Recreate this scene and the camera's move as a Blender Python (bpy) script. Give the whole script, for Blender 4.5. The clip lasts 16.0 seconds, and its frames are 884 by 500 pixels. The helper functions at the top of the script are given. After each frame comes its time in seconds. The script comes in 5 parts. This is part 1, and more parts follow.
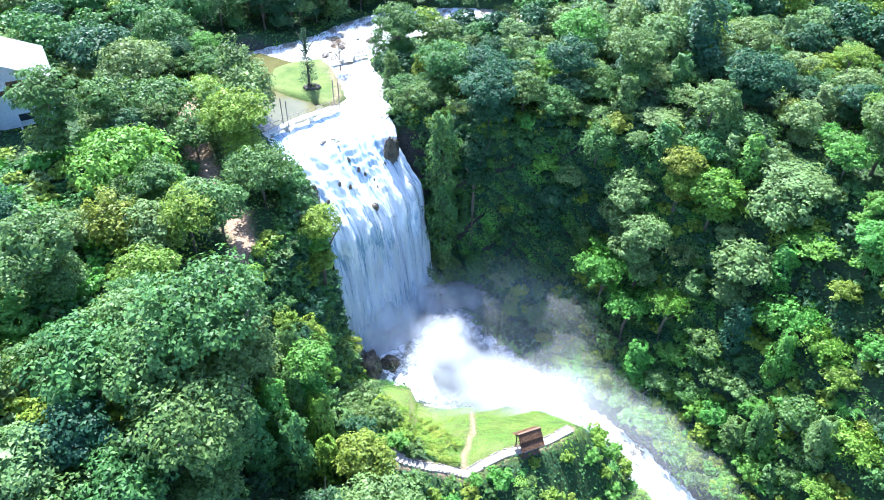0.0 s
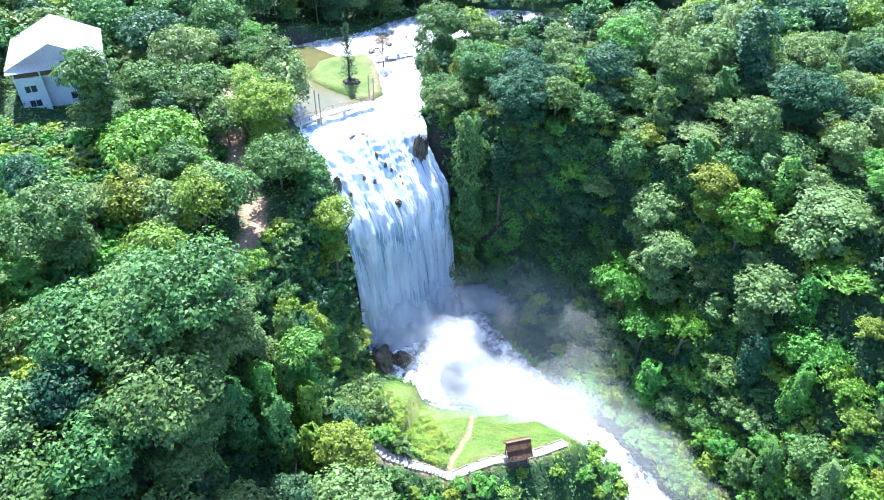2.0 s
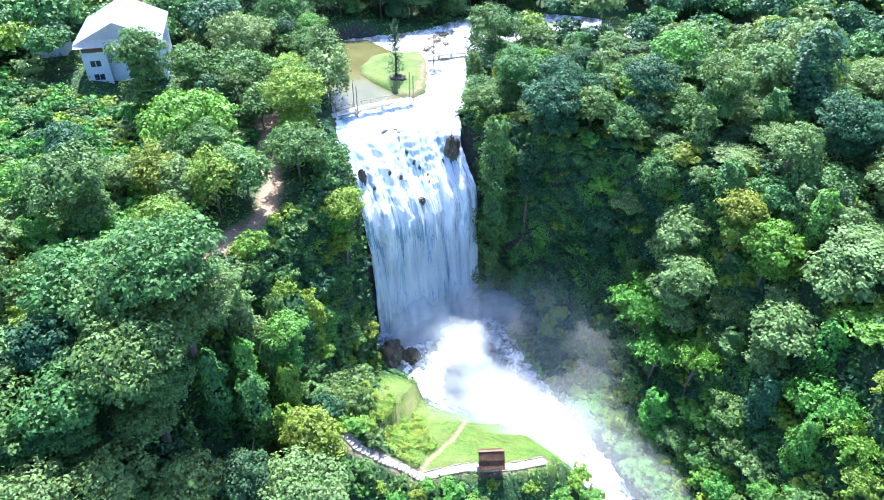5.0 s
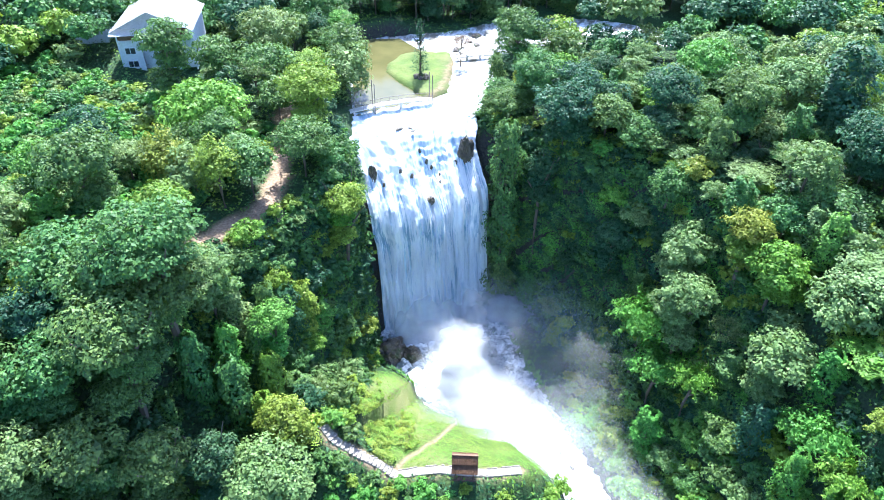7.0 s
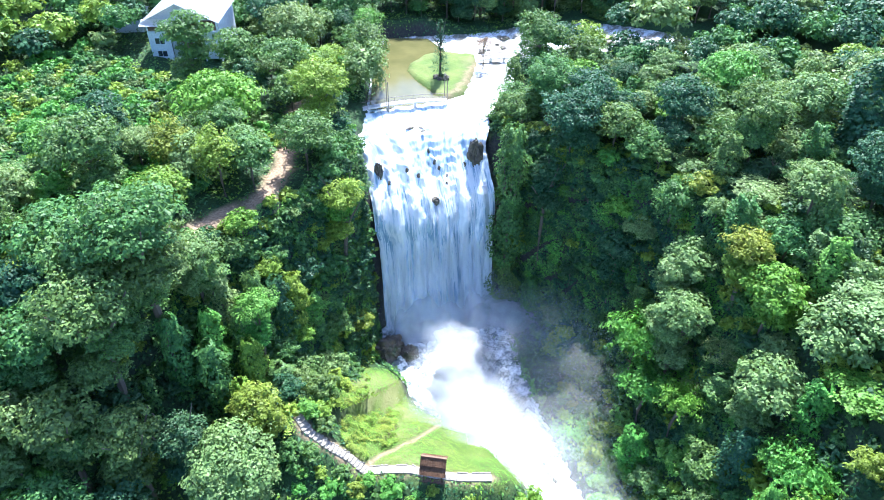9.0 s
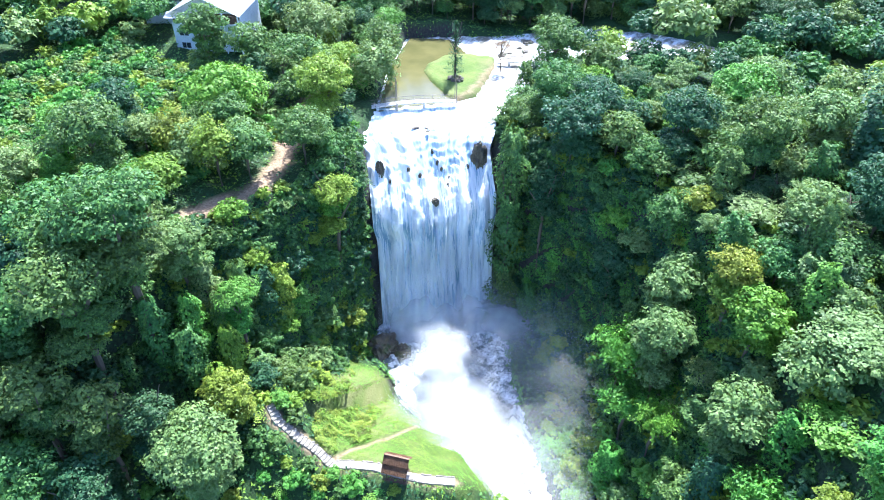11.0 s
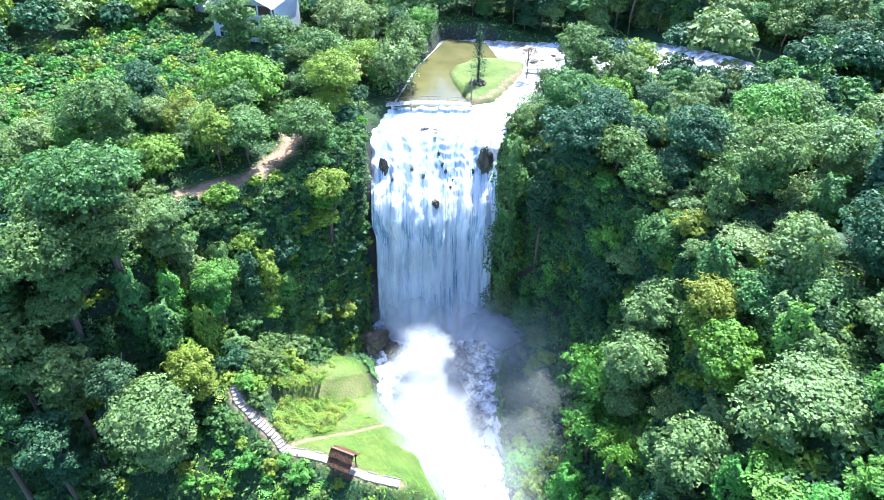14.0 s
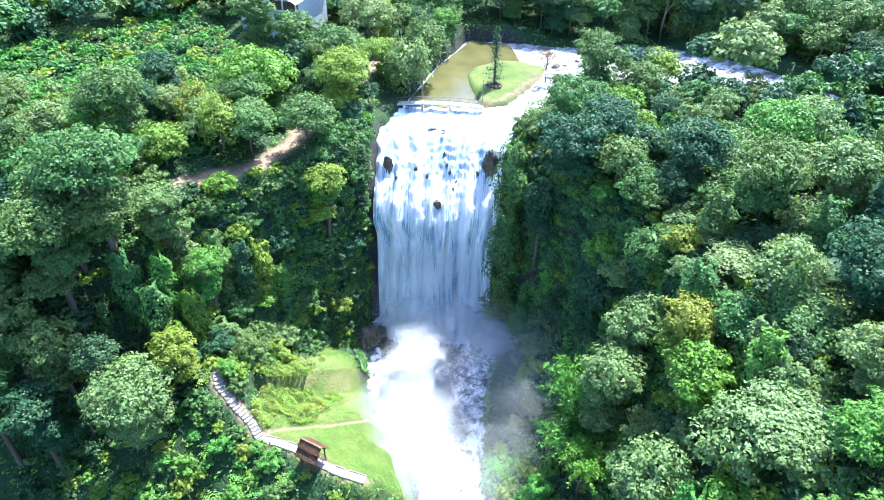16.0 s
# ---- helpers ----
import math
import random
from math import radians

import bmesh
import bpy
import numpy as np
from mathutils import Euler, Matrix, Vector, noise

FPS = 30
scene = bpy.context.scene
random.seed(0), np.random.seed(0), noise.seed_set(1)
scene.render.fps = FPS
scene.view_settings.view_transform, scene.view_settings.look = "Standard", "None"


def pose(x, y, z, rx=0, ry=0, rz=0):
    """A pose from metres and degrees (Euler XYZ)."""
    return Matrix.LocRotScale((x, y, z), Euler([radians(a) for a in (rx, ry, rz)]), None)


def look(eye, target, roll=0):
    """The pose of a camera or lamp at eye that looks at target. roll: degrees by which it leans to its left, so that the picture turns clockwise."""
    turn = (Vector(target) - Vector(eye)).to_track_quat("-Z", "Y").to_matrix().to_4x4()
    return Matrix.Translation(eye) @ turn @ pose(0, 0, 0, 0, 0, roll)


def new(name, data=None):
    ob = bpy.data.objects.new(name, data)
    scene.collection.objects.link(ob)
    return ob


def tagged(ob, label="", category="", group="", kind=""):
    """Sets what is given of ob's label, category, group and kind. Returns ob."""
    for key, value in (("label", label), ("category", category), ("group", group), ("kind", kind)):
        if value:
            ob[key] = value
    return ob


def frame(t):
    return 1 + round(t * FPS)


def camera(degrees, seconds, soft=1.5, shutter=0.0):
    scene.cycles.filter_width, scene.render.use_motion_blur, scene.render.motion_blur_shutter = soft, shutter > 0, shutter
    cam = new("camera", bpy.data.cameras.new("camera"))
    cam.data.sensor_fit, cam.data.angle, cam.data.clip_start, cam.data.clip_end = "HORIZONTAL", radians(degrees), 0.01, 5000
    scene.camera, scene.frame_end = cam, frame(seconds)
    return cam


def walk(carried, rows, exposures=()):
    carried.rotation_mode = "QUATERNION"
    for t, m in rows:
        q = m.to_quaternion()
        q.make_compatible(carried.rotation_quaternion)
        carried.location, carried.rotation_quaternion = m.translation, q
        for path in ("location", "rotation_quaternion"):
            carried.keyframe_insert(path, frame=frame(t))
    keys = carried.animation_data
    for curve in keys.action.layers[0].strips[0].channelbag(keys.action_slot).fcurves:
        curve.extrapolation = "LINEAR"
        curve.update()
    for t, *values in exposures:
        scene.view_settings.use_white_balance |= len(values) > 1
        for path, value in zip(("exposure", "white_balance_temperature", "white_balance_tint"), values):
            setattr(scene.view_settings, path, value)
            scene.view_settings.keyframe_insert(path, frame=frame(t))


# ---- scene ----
cam = camera(67.9, 16.0, soft=1.0)
METRES, EYE, TILT, LEAN, TURN = 80.0, 92.0, -37.5, -0.5, 0.0
ROWS = [
    (0.0, 0.0, 0.0, 0.0, -0.0, 0.0, -0.0),
    (0.5, 0.0296, 0.001, 0.0003, 1.51, -0.01, -1.19),
    (1.0, 0.0583, 0.0028, 0.0011, 2.95, -0.05, -2.31),
    (1.5, 0.0884, 0.0053, 0.0025, 4.45, -0.1, -3.48),
    (2.0, 0.1167, 0.0083, 0.0038, 5.89, -0.17, -4.59),
    (2.5, 0.146, 0.0121, 0.0061, 7.39, -0.29, -5.74),
    (3.0, 0.1733, 0.0163, 0.0086, 8.73, -0.41, -6.77),
    (3.5, 0.2013, 0.0214, 0.0121, 10.06, -0.57, -7.78),
    (4.0, 0.2283, 0.0268, 0.016, 11.31, -0.73, -8.71),
    (6.5, 0.3703, 0.0655, 0.0436, 17.67, -1.84, -13.21),
    (7.0, 0.3986, 0.0749, 0.0503, 18.95, -2.11, -14.11),
    (7.5, 0.4265, 0.0854, 0.0579, 20.23, -2.42, -14.98),
    (8.0, 0.4534, 0.096, 0.0661, 21.44, -2.71, -15.81),
    (8.5, 0.483, 0.108, 0.0752, 22.74, -3.05, -16.68),
    (9.0, 0.5114, 0.1206, 0.0844, 23.99, -3.38, -17.48),
    (11.5, 0.6516, 0.1956, 0.1409, 30.36, -5.38, -21.42),
    (12.0, 0.6782, 0.2128, 0.154, 31.7, -5.86, -22.2),
    (12.5, 0.7033, 0.2297, 0.1666, 32.99, -6.32, -22.94),
    (13.0, 0.7282, 0.2472, 0.18, 34.33, -6.82, -23.71),
    (13.5, 0.7516, 0.2647, 0.1934, 35.65, -7.34, -24.45),
    (14.0, 0.7749, 0.2829, 0.2076, 37.03, -7.9, -25.19),
    (14.5, 0.7968, 0.3009, 0.2214, 38.38, -8.47, -25.9),
    (15.0, 0.8191, 0.3198, 0.2361, 39.81, -9.08, -26.62),
    (15.5, 0.8397, 0.3384, 0.2506, 41.18, -9.7, -27.31),
    (16.0, 0.8608, 0.3581, 0.2659, 42.63, -10.36, -28.01),
]
walk(cam, [(t, pose(0, 0, EYE, TILT, LEAN, TURN) @ pose(METRES * x, METRES * y, METRES * z, 90 + pitch, roll, yaw)) for t, x, y, z, yaw, pitch, roll in ROWS],
     exposures=[(0.0, 1.59, 5030, 18), (16.0, 1.59, 5030, 18)])

# ---- light ----
SUN_EL, SUN_AZ = radians(58), radians(-19)          # azimuth from +y towards +x
world = bpy.data.worlds.new("sky")
scene.world = world
world.use_nodes = True
wn = world.node_tree.nodes
sky = wn.new("ShaderNodeTexSky")
sky.sky_type, sky.sun_disc = "NISHITA", False
sky.sun_elevation, sky.sun_rotation = SUN_EL, SUN_AZ
sky.dust_density, sky.ozone_density = 1.5, 0.7
world.node_tree.links.new(sky.outputs[0], wn["Background"].inputs[0])
wn["Background"].inputs[1].default_value = 0.135
sun_data = bpy.data.lights.new("sun", "SUN")
sun_data.energy, sun_data.angle, sun_data.color = 5.0, radians(0.5), (1.0, 0.92, 0.70)
sun = new("sun", sun_data)
to_sun = Vector((math.sin(SUN_AZ) * math.cos(SUN_EL), math.cos(SUN_AZ) * math.cos(SUN_EL), math.sin(SUN_EL)))
sun.matrix_world = look(to_sun * 300, (0, 0, 0))


# ---- materials ----
def material(name):
    m = bpy.data.materials.new(name)
    m.use_nodes = True
    nt = m.node_tree
    return m, nt, nt.nodes["Principled BSDF"], nt.nodes["Material Output"]


def noise_tex(nt, scale, detail=4.0, coord="Object", stretch=None, rough=0.55):
    tc = nt.nodes.new("ShaderNodeTexCoord")
    n = nt.nodes.new("ShaderNodeTexNoise")
    n.inputs["Scale"].default_value, n.inputs["Detail"].default_value, n.inputs["Roughness"].default_value = scale, detail, rough
    out = tc.outputs[coord]
    if stretch:
        mp = nt.nodes.new("ShaderNodeMapping")
        mp.inputs["Scale"].default_value = stretch
        nt.links.new(out, mp.inputs[0])
        out = mp.outputs[0]
    nt.links.new(out, n.inputs["Vector"])
    return n.outputs["Fac"]


def ramp(nt, fac, stops):
    r = nt.nodes.new("ShaderNodeValToRGB")
    el = r.color_ramp.elements
    while len(el) < len(stops):
        el.new(0.5)
    for e, (p, c) in zip(el, stops):
        e.position, e.color = p, (*c, 1) if len(c) == 3 else c
    nt.links.new(fac, r.inputs[0])
    return r.outputs[0]


def mix(nt, fac, a, b, mode="MIX"):
    n = nt.nodes.new("ShaderNodeMix")
    n.data_type, n.blend_type = "RGBA", mode
    for sock, v in ((n.inputs[0], fac), (n.inputs[6], a), (n.inputs[7], b)):
        if isinstance(v, (int, float)):
            sock.default_value = v
        elif isinstance(v, tuple):
            sock.default_value = (*v, 1)
        else:
            nt.links.new(v, sock)
    return n.outputs[2]


def bump(nt, fac, bsdf, strength, dist):
    b = nt.nodes.new("ShaderNodeBump")
    b.inputs["Strength"].default_value, b.inputs["Distance"].default_value = strength, dist
    nt.links.new(fac, b.inputs["Height"])
    nt.links.new(b.outputs[0], bsdf.inputs["Normal"])


def leaf_material(name, dark, light, spread=0.06, translucent=0.22):
    """Leaves: colour differs leaf by leaf and tree by tree; light passes through them."""
    m, nt, bsdf, out = material(name)
    geo, info = nt.nodes.new("ShaderNodeNewGeometry"), nt.nodes.new("ShaderNodeObjectInfo")
    col = ramp(nt, geo.outputs["Random Per Island"], [(0.0, tuple(0.8 * c for c in dark)), (0.4, dark), (1.0, light)])
    hsv = nt.nodes.new("ShaderNodeHueSaturation")
    mr = nt.nodes.new("ShaderNodeMapRange")
    mr.inputs["To Min"].default_value, mr.inputs["To Max"].default_value = 0.5 - spread * 0.6, 0.5 + spread * 0.3
    nt.links.new(info.outputs["Random"], mr.inputs[0])
    nt.links.new(mr.outputs[0], hsv.inputs["Hue"])
    big = noise_tex(nt, 0.35, 2.0)
    mv = nt.nodes.new("ShaderNodeMapRange")
    mv.inputs["From Min"].default_value, mv.inputs["From Max"].default_value = 0.3, 0.7
    mv.inputs["To Min"].default_value, mv.inputs["To Max"].default_value = 0.72, 1.25
    nt.links.new(big, mv.inputs[0])
    nt.links.new(mv.outputs[0], hsv.inputs["Value"])
    nt.links.new(col, hsv.inputs["Color"])
    nt.links.new(hsv.outputs[0], bsdf.inputs["Base Color"])
    bsdf.inputs["Roughness"].default_value = 0.5
    bsdf.inputs["Specular IOR Level"].default_value = 0.25
    tr = nt.nodes.new("ShaderNodeBsdfTranslucent")
    warm = mix(nt, 1.0, hsv.outputs[0], (1.25, 1.15, 0.5), "MULTIPLY")
    nt.links.new(warm, tr.inputs[0])
    ms = nt.nodes.new("ShaderNodeMixShader")
    ms.inputs[0].default_value = translucent
    nt.links.new(bsdf.outputs[0], ms.inputs[1])
    nt.links.new(tr.outputs[0], ms.inputs[2])
    nt.links.new(ms.outputs[0], out.inputs[0])
    return m


def plain(name, a, b, scale=2.0, rough=0.7, metal=0.0, bumps=0.3, dist=0.03, stretch=None, random_value=0.0):
    """A surface with two tones of noise, fine grain and relief."""
    m, nt, bsdf, _ = material(name)
    n1 = noise_tex(nt, scale, 5.0, stretch=stretch)
    n2 = noise_tex(nt, scale * 7, 4.0, stretch=stretch)
    c = ramp(nt, n1, [(0.3, a), (0.7, b)])
    c = mix(nt, 0.35, c, ramp(nt, n2, [(0.3, (0.35, 0.35, 0.35)), (0.7, (1, 1, 1))]), "MULTIPLY")
    if random_value:
        info = nt.nodes.new("ShaderNodeObjectInfo")
        k = 1 - random_value
        c = mix(nt, 1.0, c, ramp(nt, info.outputs["Random"], [(0.0, (k, k, k)), (1.0, (1, 1, 1))]), "MULTIPLY")
    nt.links.new(c, bsdf.inputs["Base Color"])
    bsdf.inputs["Roughness"].default_value, bsdf.inputs["Metallic"].default_value = rough, metal
    bump(nt, n2, bsdf, bumps, dist)
    return m


LEAF = {
    "mid": leaf_material("leaf_mid", (0.088, 0.195, 0.052), (0.165, 0.310, 0.068)),
    "lime": leaf_material("leaf_lime", (0.150, 0.310, 0.034), (0.270, 0.455, 0.060)),
    "yellow": leaf_material("leaf_yellow", (0.165, 0.265, 0.030), (0.270, 0.390, 0.056)),
    "pale": leaf_material("leaf_pale", (0.160, 0.270, 0.080), (0.255, 0.375, 0.120), 0.03),
    "deep": leaf_material("leaf_deep", (0.042, 0.118, 0.052), (0.082, 0.185, 0.070)),
    "fresh": leaf_material("leaf_fresh", (0.110, 0.300, 0.045), (0.190, 0.420, 0.068), 0.03),
    "dry": leaf_material("leaf_dry", (0.240, 0.170, 0.125), (0.396, 0.278, 0.213), 0.02),
}
BARK = plain("bark", (0.10, 0.075, 0.05), (0.24, 0.20, 0.155), 3.0, 0.85, stretch=(1, 1, 0.25))
STONE = plain("path_stone", (0.32, 0.28, 0.22), (0.56, 0.51, 0.43), 2.0, 0.85, random_value=0.35)
ROOF_WHITE = plain("white_metal_roof", (0.72, 0.74, 0.76), (0.84, 0.85, 0.86), 0.4, 0.35, bumps=0.05)
WALL_WHITE = plain("white_wall", (0.62, 0.68, 0.74), (0.74, 0.79, 0.83), 0.6, 0.8, bumps=0.1)
# dark timber; also paints the shade on the house's veranda wall
WOOD_AND_SHADE = plain("dark_wood_and_shade", (0.08, 0.05, 0.03), (0.17, 0.11, 0.065), 3.0, 0.75)
ROOF_BROWN = plain("brown_roof_tile", (0.16, 0.085, 0.045), (0.30, 0.165, 0.085), 1.5, 0.7)
BRICK_RED = plain("red_roof", (0.28, 0.13, 0.10), (0.40, 0.22, 0.17), 1.2, 0.7)
GLASS = plain("window_glass", (0.03, 0.04, 0.05), (0.06, 0.07, 0.08), 0.5, 0.15, bumps=0.0)
METAL = plain("pole_metal", (0.16, 0.13, 0.11), (0.30, 0.26, 0.22), 3.0, 0.5, 0.3)
CONCRETE = plain("bridge_deck", (0.55, 0.53, 0.48), (0.72, 0.70, 0.66), 1.0, 0.85)


def rock_material():
    m, nt, bsdf, _ = material("wet_basalt")
    n1, n2 = noise_tex(nt, 0.5, 6.0), noise_tex(nt, 4.0, 5.0)
    c = ramp(nt, n1, [(0.3, (0.045, 0.043, 0.040)), (0.5, (0.15, 0.12, 0.08)), (0.68, (0.085, 0.12, 0.04))])
    c = mix(nt, 0.5, c, ramp(nt, n2, [(0.25, (0.3, 0.3, 0.3)), (0.75, (1, 1, 1))]), "MULTIPLY")
    nt.links.new(c, bsdf.inputs["Base Color"])
    bsdf.inputs["Roughness"].default_value = 0.45
    bump(nt, n2, bsdf, 0.8, 0.15)
    return m


ROCK = rock_material()


def ground_material():
    """Forest soil and low growth; mown grass, bare earth and rock where the cover says so."""
    m, nt, bsdf, _ = material("ground_cover")
    at = nt.nodes.new("ShaderNodeAttribute")
    at.attribute_name = "cover"
    sep = nt.nodes.new("ShaderNodeSeparateColor")
    nt.links.new(at.outputs["Color"], sep.inputs[0])
    n1, n2, n3 = noise_tex(nt, 0.25, 6.0), noise_tex(nt, 2.5, 5.0), noise_tex(nt, 0.09, 3.0)
    forest = ramp(nt, n2, [(0.3, (0.016, 0.030, 0.010)), (0.55, (0.03, 0.075, 0.016)), (0.8, (0.06, 0.13, 0.025))])
    grass = ramp(nt, n1, [(0.25, (0.075, 0.135, 0.020)), (0.5, (0.125, 0.185, 0.030)), (0.75, (0.190, 0.225, 0.055))])
    grass = mix(nt, 0.5, grass, ramp(nt, n2, [(0.3, (0.6, 0.62, 0.5)), (0.7, (1, 1, 1))]), "MULTIPLY")
    grass = mix(nt, ramp(nt, n3, [(0.5, (0, 0, 0)), (0.68, (0.55, 0.55, 0.55))]), grass, (0.25, 0.23, 0.10))
    earth = ramp(nt, n2, [(0.3, (0.22, 0.14, 0.085)), (0.7, (0.46, 0.33, 0.21))])
    rock = ramp(nt, n2, [(0.3, (0.02, 0.022, 0.022)), (0.6, (0.06, 0.058, 0.045)), (0.8, (0.04, 0.075, 0.022))])
    c = mix(nt, sep.outputs[2], forest, rock)
    c = mix(nt, sep.outputs[1], c, earth)
    c = mix(nt, sep.outputs[0], c, grass)
    nt.links.new(c, bsdf.inputs["Base Color"])
    bsdf.inputs["Roughness"].default_value = 0.9
    bump(nt, n2, bsdf, 0.7, 0.25)
    return m


GROUND = ground_material()


def foam_material(name, scale, stretch, lo, hi, deep=(0.10, 0.13, 0.13), rough=0.35, detail=7.0, relief=0.8):
    """White water: broken foam over darker water, drawn out along the flow."""
    m, nt, bsdf, _ = material(name)
    n1 = noise_tex(nt, scale, detail, "UV", stretch, 0.62)
    n2 = noise_tex(nt, scale * 4.3, 4.0, "UV", stretch)
    k = nt.nodes.new("ShaderNodeMath")
    k.operation = "MULTIPLY_ADD"
    nt.links.new(n2, k.inputs[0])
    k.inputs[1].default_value = 0.35
    nt.links.new(n1, k.inputs[2])
    fac = ramp(nt, k.outputs[0], [(lo, (0, 0, 0)), (hi, (1, 1, 1))])
    c = mix(nt, fac, deep, (0.93, 0.95, 0.95))
    nt.links.new(c, bsdf.inputs["Base Color"])
    bsdf.inputs["Roughness"].default_value = rough
    bump(nt, k.outputs[0], bsdf, relief, 0.25)
    return m


FALL_WATER = foam_material("falling_water", 0.8, (0.62, 0.10, 1), 0.56, 0.73, (0.30, 0.43, 0.53), 0.8, 6.0, 0.30)
RAPID_WATER = foam_material("rapid_water", 0.5, (0.9, 0.35, 1), 0.60, 0.77, (0.20, 0.185, 0.14), 0.4)
RIVER_WATER = foam_material("river_water", 0.7, (1.0, 0.4, 1), 0.52, 0.72, (0.10, 0.12, 0.11), 0.35)

POOL_WATER = foam_material("pool_water", 0.6, (1.0, 0.8, 1), 0.60, 0.80, (0.09, 0.12, 0.13), 0.3)


def pond_material():
    m, nt, bsdf, _ = material("pond_water")
    n = noise_tex(nt, 0.12, 3.0)
    nt.links.new(ramp(nt, n, [(0.3, (0.10, 0.10, 0.035)), (0.7, (0.17, 0.155, 0.06))]), bsdf.inputs["Base Color"])
    bsdf.inputs["Roughness"].default_value = 0.12
    bump(nt, noise_tex(nt, 2.0, 3.0), bsdf, 0.15, 0.05)
    return m


POND = pond_material()


def drop_material(name, share):
    m, nt, bsdf, out = material(name)
    bsdf.inputs["Base Color"].default_value = (0.90, 0.92, 0.93, 1)
    bsdf.inputs["Roughness"].default_value = 0.9
    tr = nt.nodes.new("ShaderNodeBsdfTranslucent")
    tr.inputs[0].default_value = (0.90, 0.92, 0.93, 1)
    ms = nt.nodes.new("ShaderNodeMixShader")
    ms.inputs[0].default_value = share
    nt.links.new(bsdf.outputs[0], ms.inputs[1])
    nt.links.new(tr.outputs[0], ms.inputs[2])
    nt.links.new(ms.outputs[0], out.inputs[0])
    return m


DROPS = drop_material("spray_drops", 0.5)


# ---- plan of the place ----
def along(a, b):
    """From metres along the fall's lip (a) and out from it (b) to x, y."""
    return (a + b) * 0.70711, (a - b) * 0.70711


FLOOR = [along(53, -79), along(78, -79), (9, 108), (20, 100), (27, 92), (33, 85), (40, 79), (46, 71), (51, 60), (56, 46), (66, 25), (90, -40), (140, -900),
         (-15, -900), (-15, -50), (-14, 10), (-12, 34), (-8, 48), (-6, 60), (-9, 70), (-14, 80)]
RIM = [along(52.5, -96), along(79, -97), (1, 117), (10, 117.5), (20, 119), (30, 118), (40, 114), (50, 108), (58, 100), (66, 90), (75, 75), (84, 55), (98, 20), (130, -60), (260, -900),
       (-120, -900), (-64, -30), (-48, 20), (-40, 36), (-34, 48), (-31, 58), (-29.5, 66), (-27, 74), (-23, 82), (-22, 90), (-23.5, 96)]
UPPER = [(-22, 97.5), (-28, 106), (-32, 114), (-37, 121), (-44.5, 133), (-49.5, 144), (-53, 150), (-47, 156), (-37, 163), (-31, 167.5), (-24.7, 178), (-18, 184.5), (-8, 189), (6, 192), (24, 190),
         (24, 179), (10, 176), (-8, 171), (-14, 165), (-18.5, 153), (-15, 141), (-13.5, 131), (-11, 124), (-5, 117)]
ISLAND = [(-22, 125), (-27, 127.5), (-33, 131), (-37.5, 134.5), (-39.5, 139), (-38.7, 145.6), (-34, 150.6), (-28, 152.5), (-24.5, 147), (-21.5, 138), (-19.3, 130.6)]
POND_SHAPE = [(-33, 113.5), (-22.5, 124.5), (-25.5, 129), (-31.5, 132.5), (-35.5, 136), (-37, 139.5), (-36.5, 145), (-33, 149), (-44, 156), (-53, 151), (-50, 144), (-45, 133), (-37.5, 121)]
LAWN = [(-14, 79.5), (-9, 81), (0, 78), (8, 76.5), (16.5, 74), (24.5, 69.5), (21.5, 63), (13, 59), (4.5, 55.5), (-1, 58), (-5, 63), (-10, 71)]
PATH = [(-6.5, 55.2, 14.2), (-4.6, 54.5, 13.2), (-1.5, 55.2, 10.8), (1.5, 56.0, 9.0), (4.3, 56.0, 7.8), (7.0, 57.6, 8.2), (10.0, 59.0, 8.6), (13.5, 60.0, 8.6), (17.0, 61.6, 8.4), (20.5, 63.8, 8.2)]
SIDE_PATH = [(4.3, 56.2), (4.0, 59.0), (4.6, 62.0), (5.6, 66.0), (5.9, 70.0), (6.2, 74.0)]
RIVER = [(-8, 97, 9, -6.0), (3, 90, 10.5, -6.1), (13, 85, 7.5, -6.3), (21, 80, 5.2, -6.6), (27, 75.5, 4.2, -6.9), (33, 70.5, 3.2, -7.3), (41, 60.5, 2.7, -8.0), (48, 50, 2.8, -9.0), (60, 32, 3, -11), (84, -20, 4, -14)]
POOL = [along(52.5, -79), along(79, -79), (7, 104), (14, 94), (15, 86), (9, 83), (0, 82), (-9, 84), (-14, 87)]
TRAIL = [(-31.5, 63.7), (-30.6, 65.9), (-31, 70), (-29.3, 73), (-29, 77.7), (-32, 85.4), (-38, 94), (-44, 106), (-50, 120), (-52, 128)]


def sdf(poly, X, Y):
    """Distance to a closed outline, negative inside."""
    best, inside = np.full(np.shape(X), 1e18), np.zeros(np.shape(X), bool)
    for (ax, ay), (bx, by) in zip(poly, poly[1:] + poly[:1]):
        dx, dy = bx - ax, by - ay
        s = np.clip(((X - ax) * dx + (Y - ay) * dy) / (dx * dx + dy * dy), 0, 1)
        best = np.minimum(best, (X - ax - s * dx) ** 2 + (Y - ay - s * dy) ** 2)
        if ay != by:
            inside ^= ((ay > Y) != (by > Y)) & (X < dx * (Y - ay) / dy + ax)
    return np.where(inside, -1, 1) * np.sqrt(best)


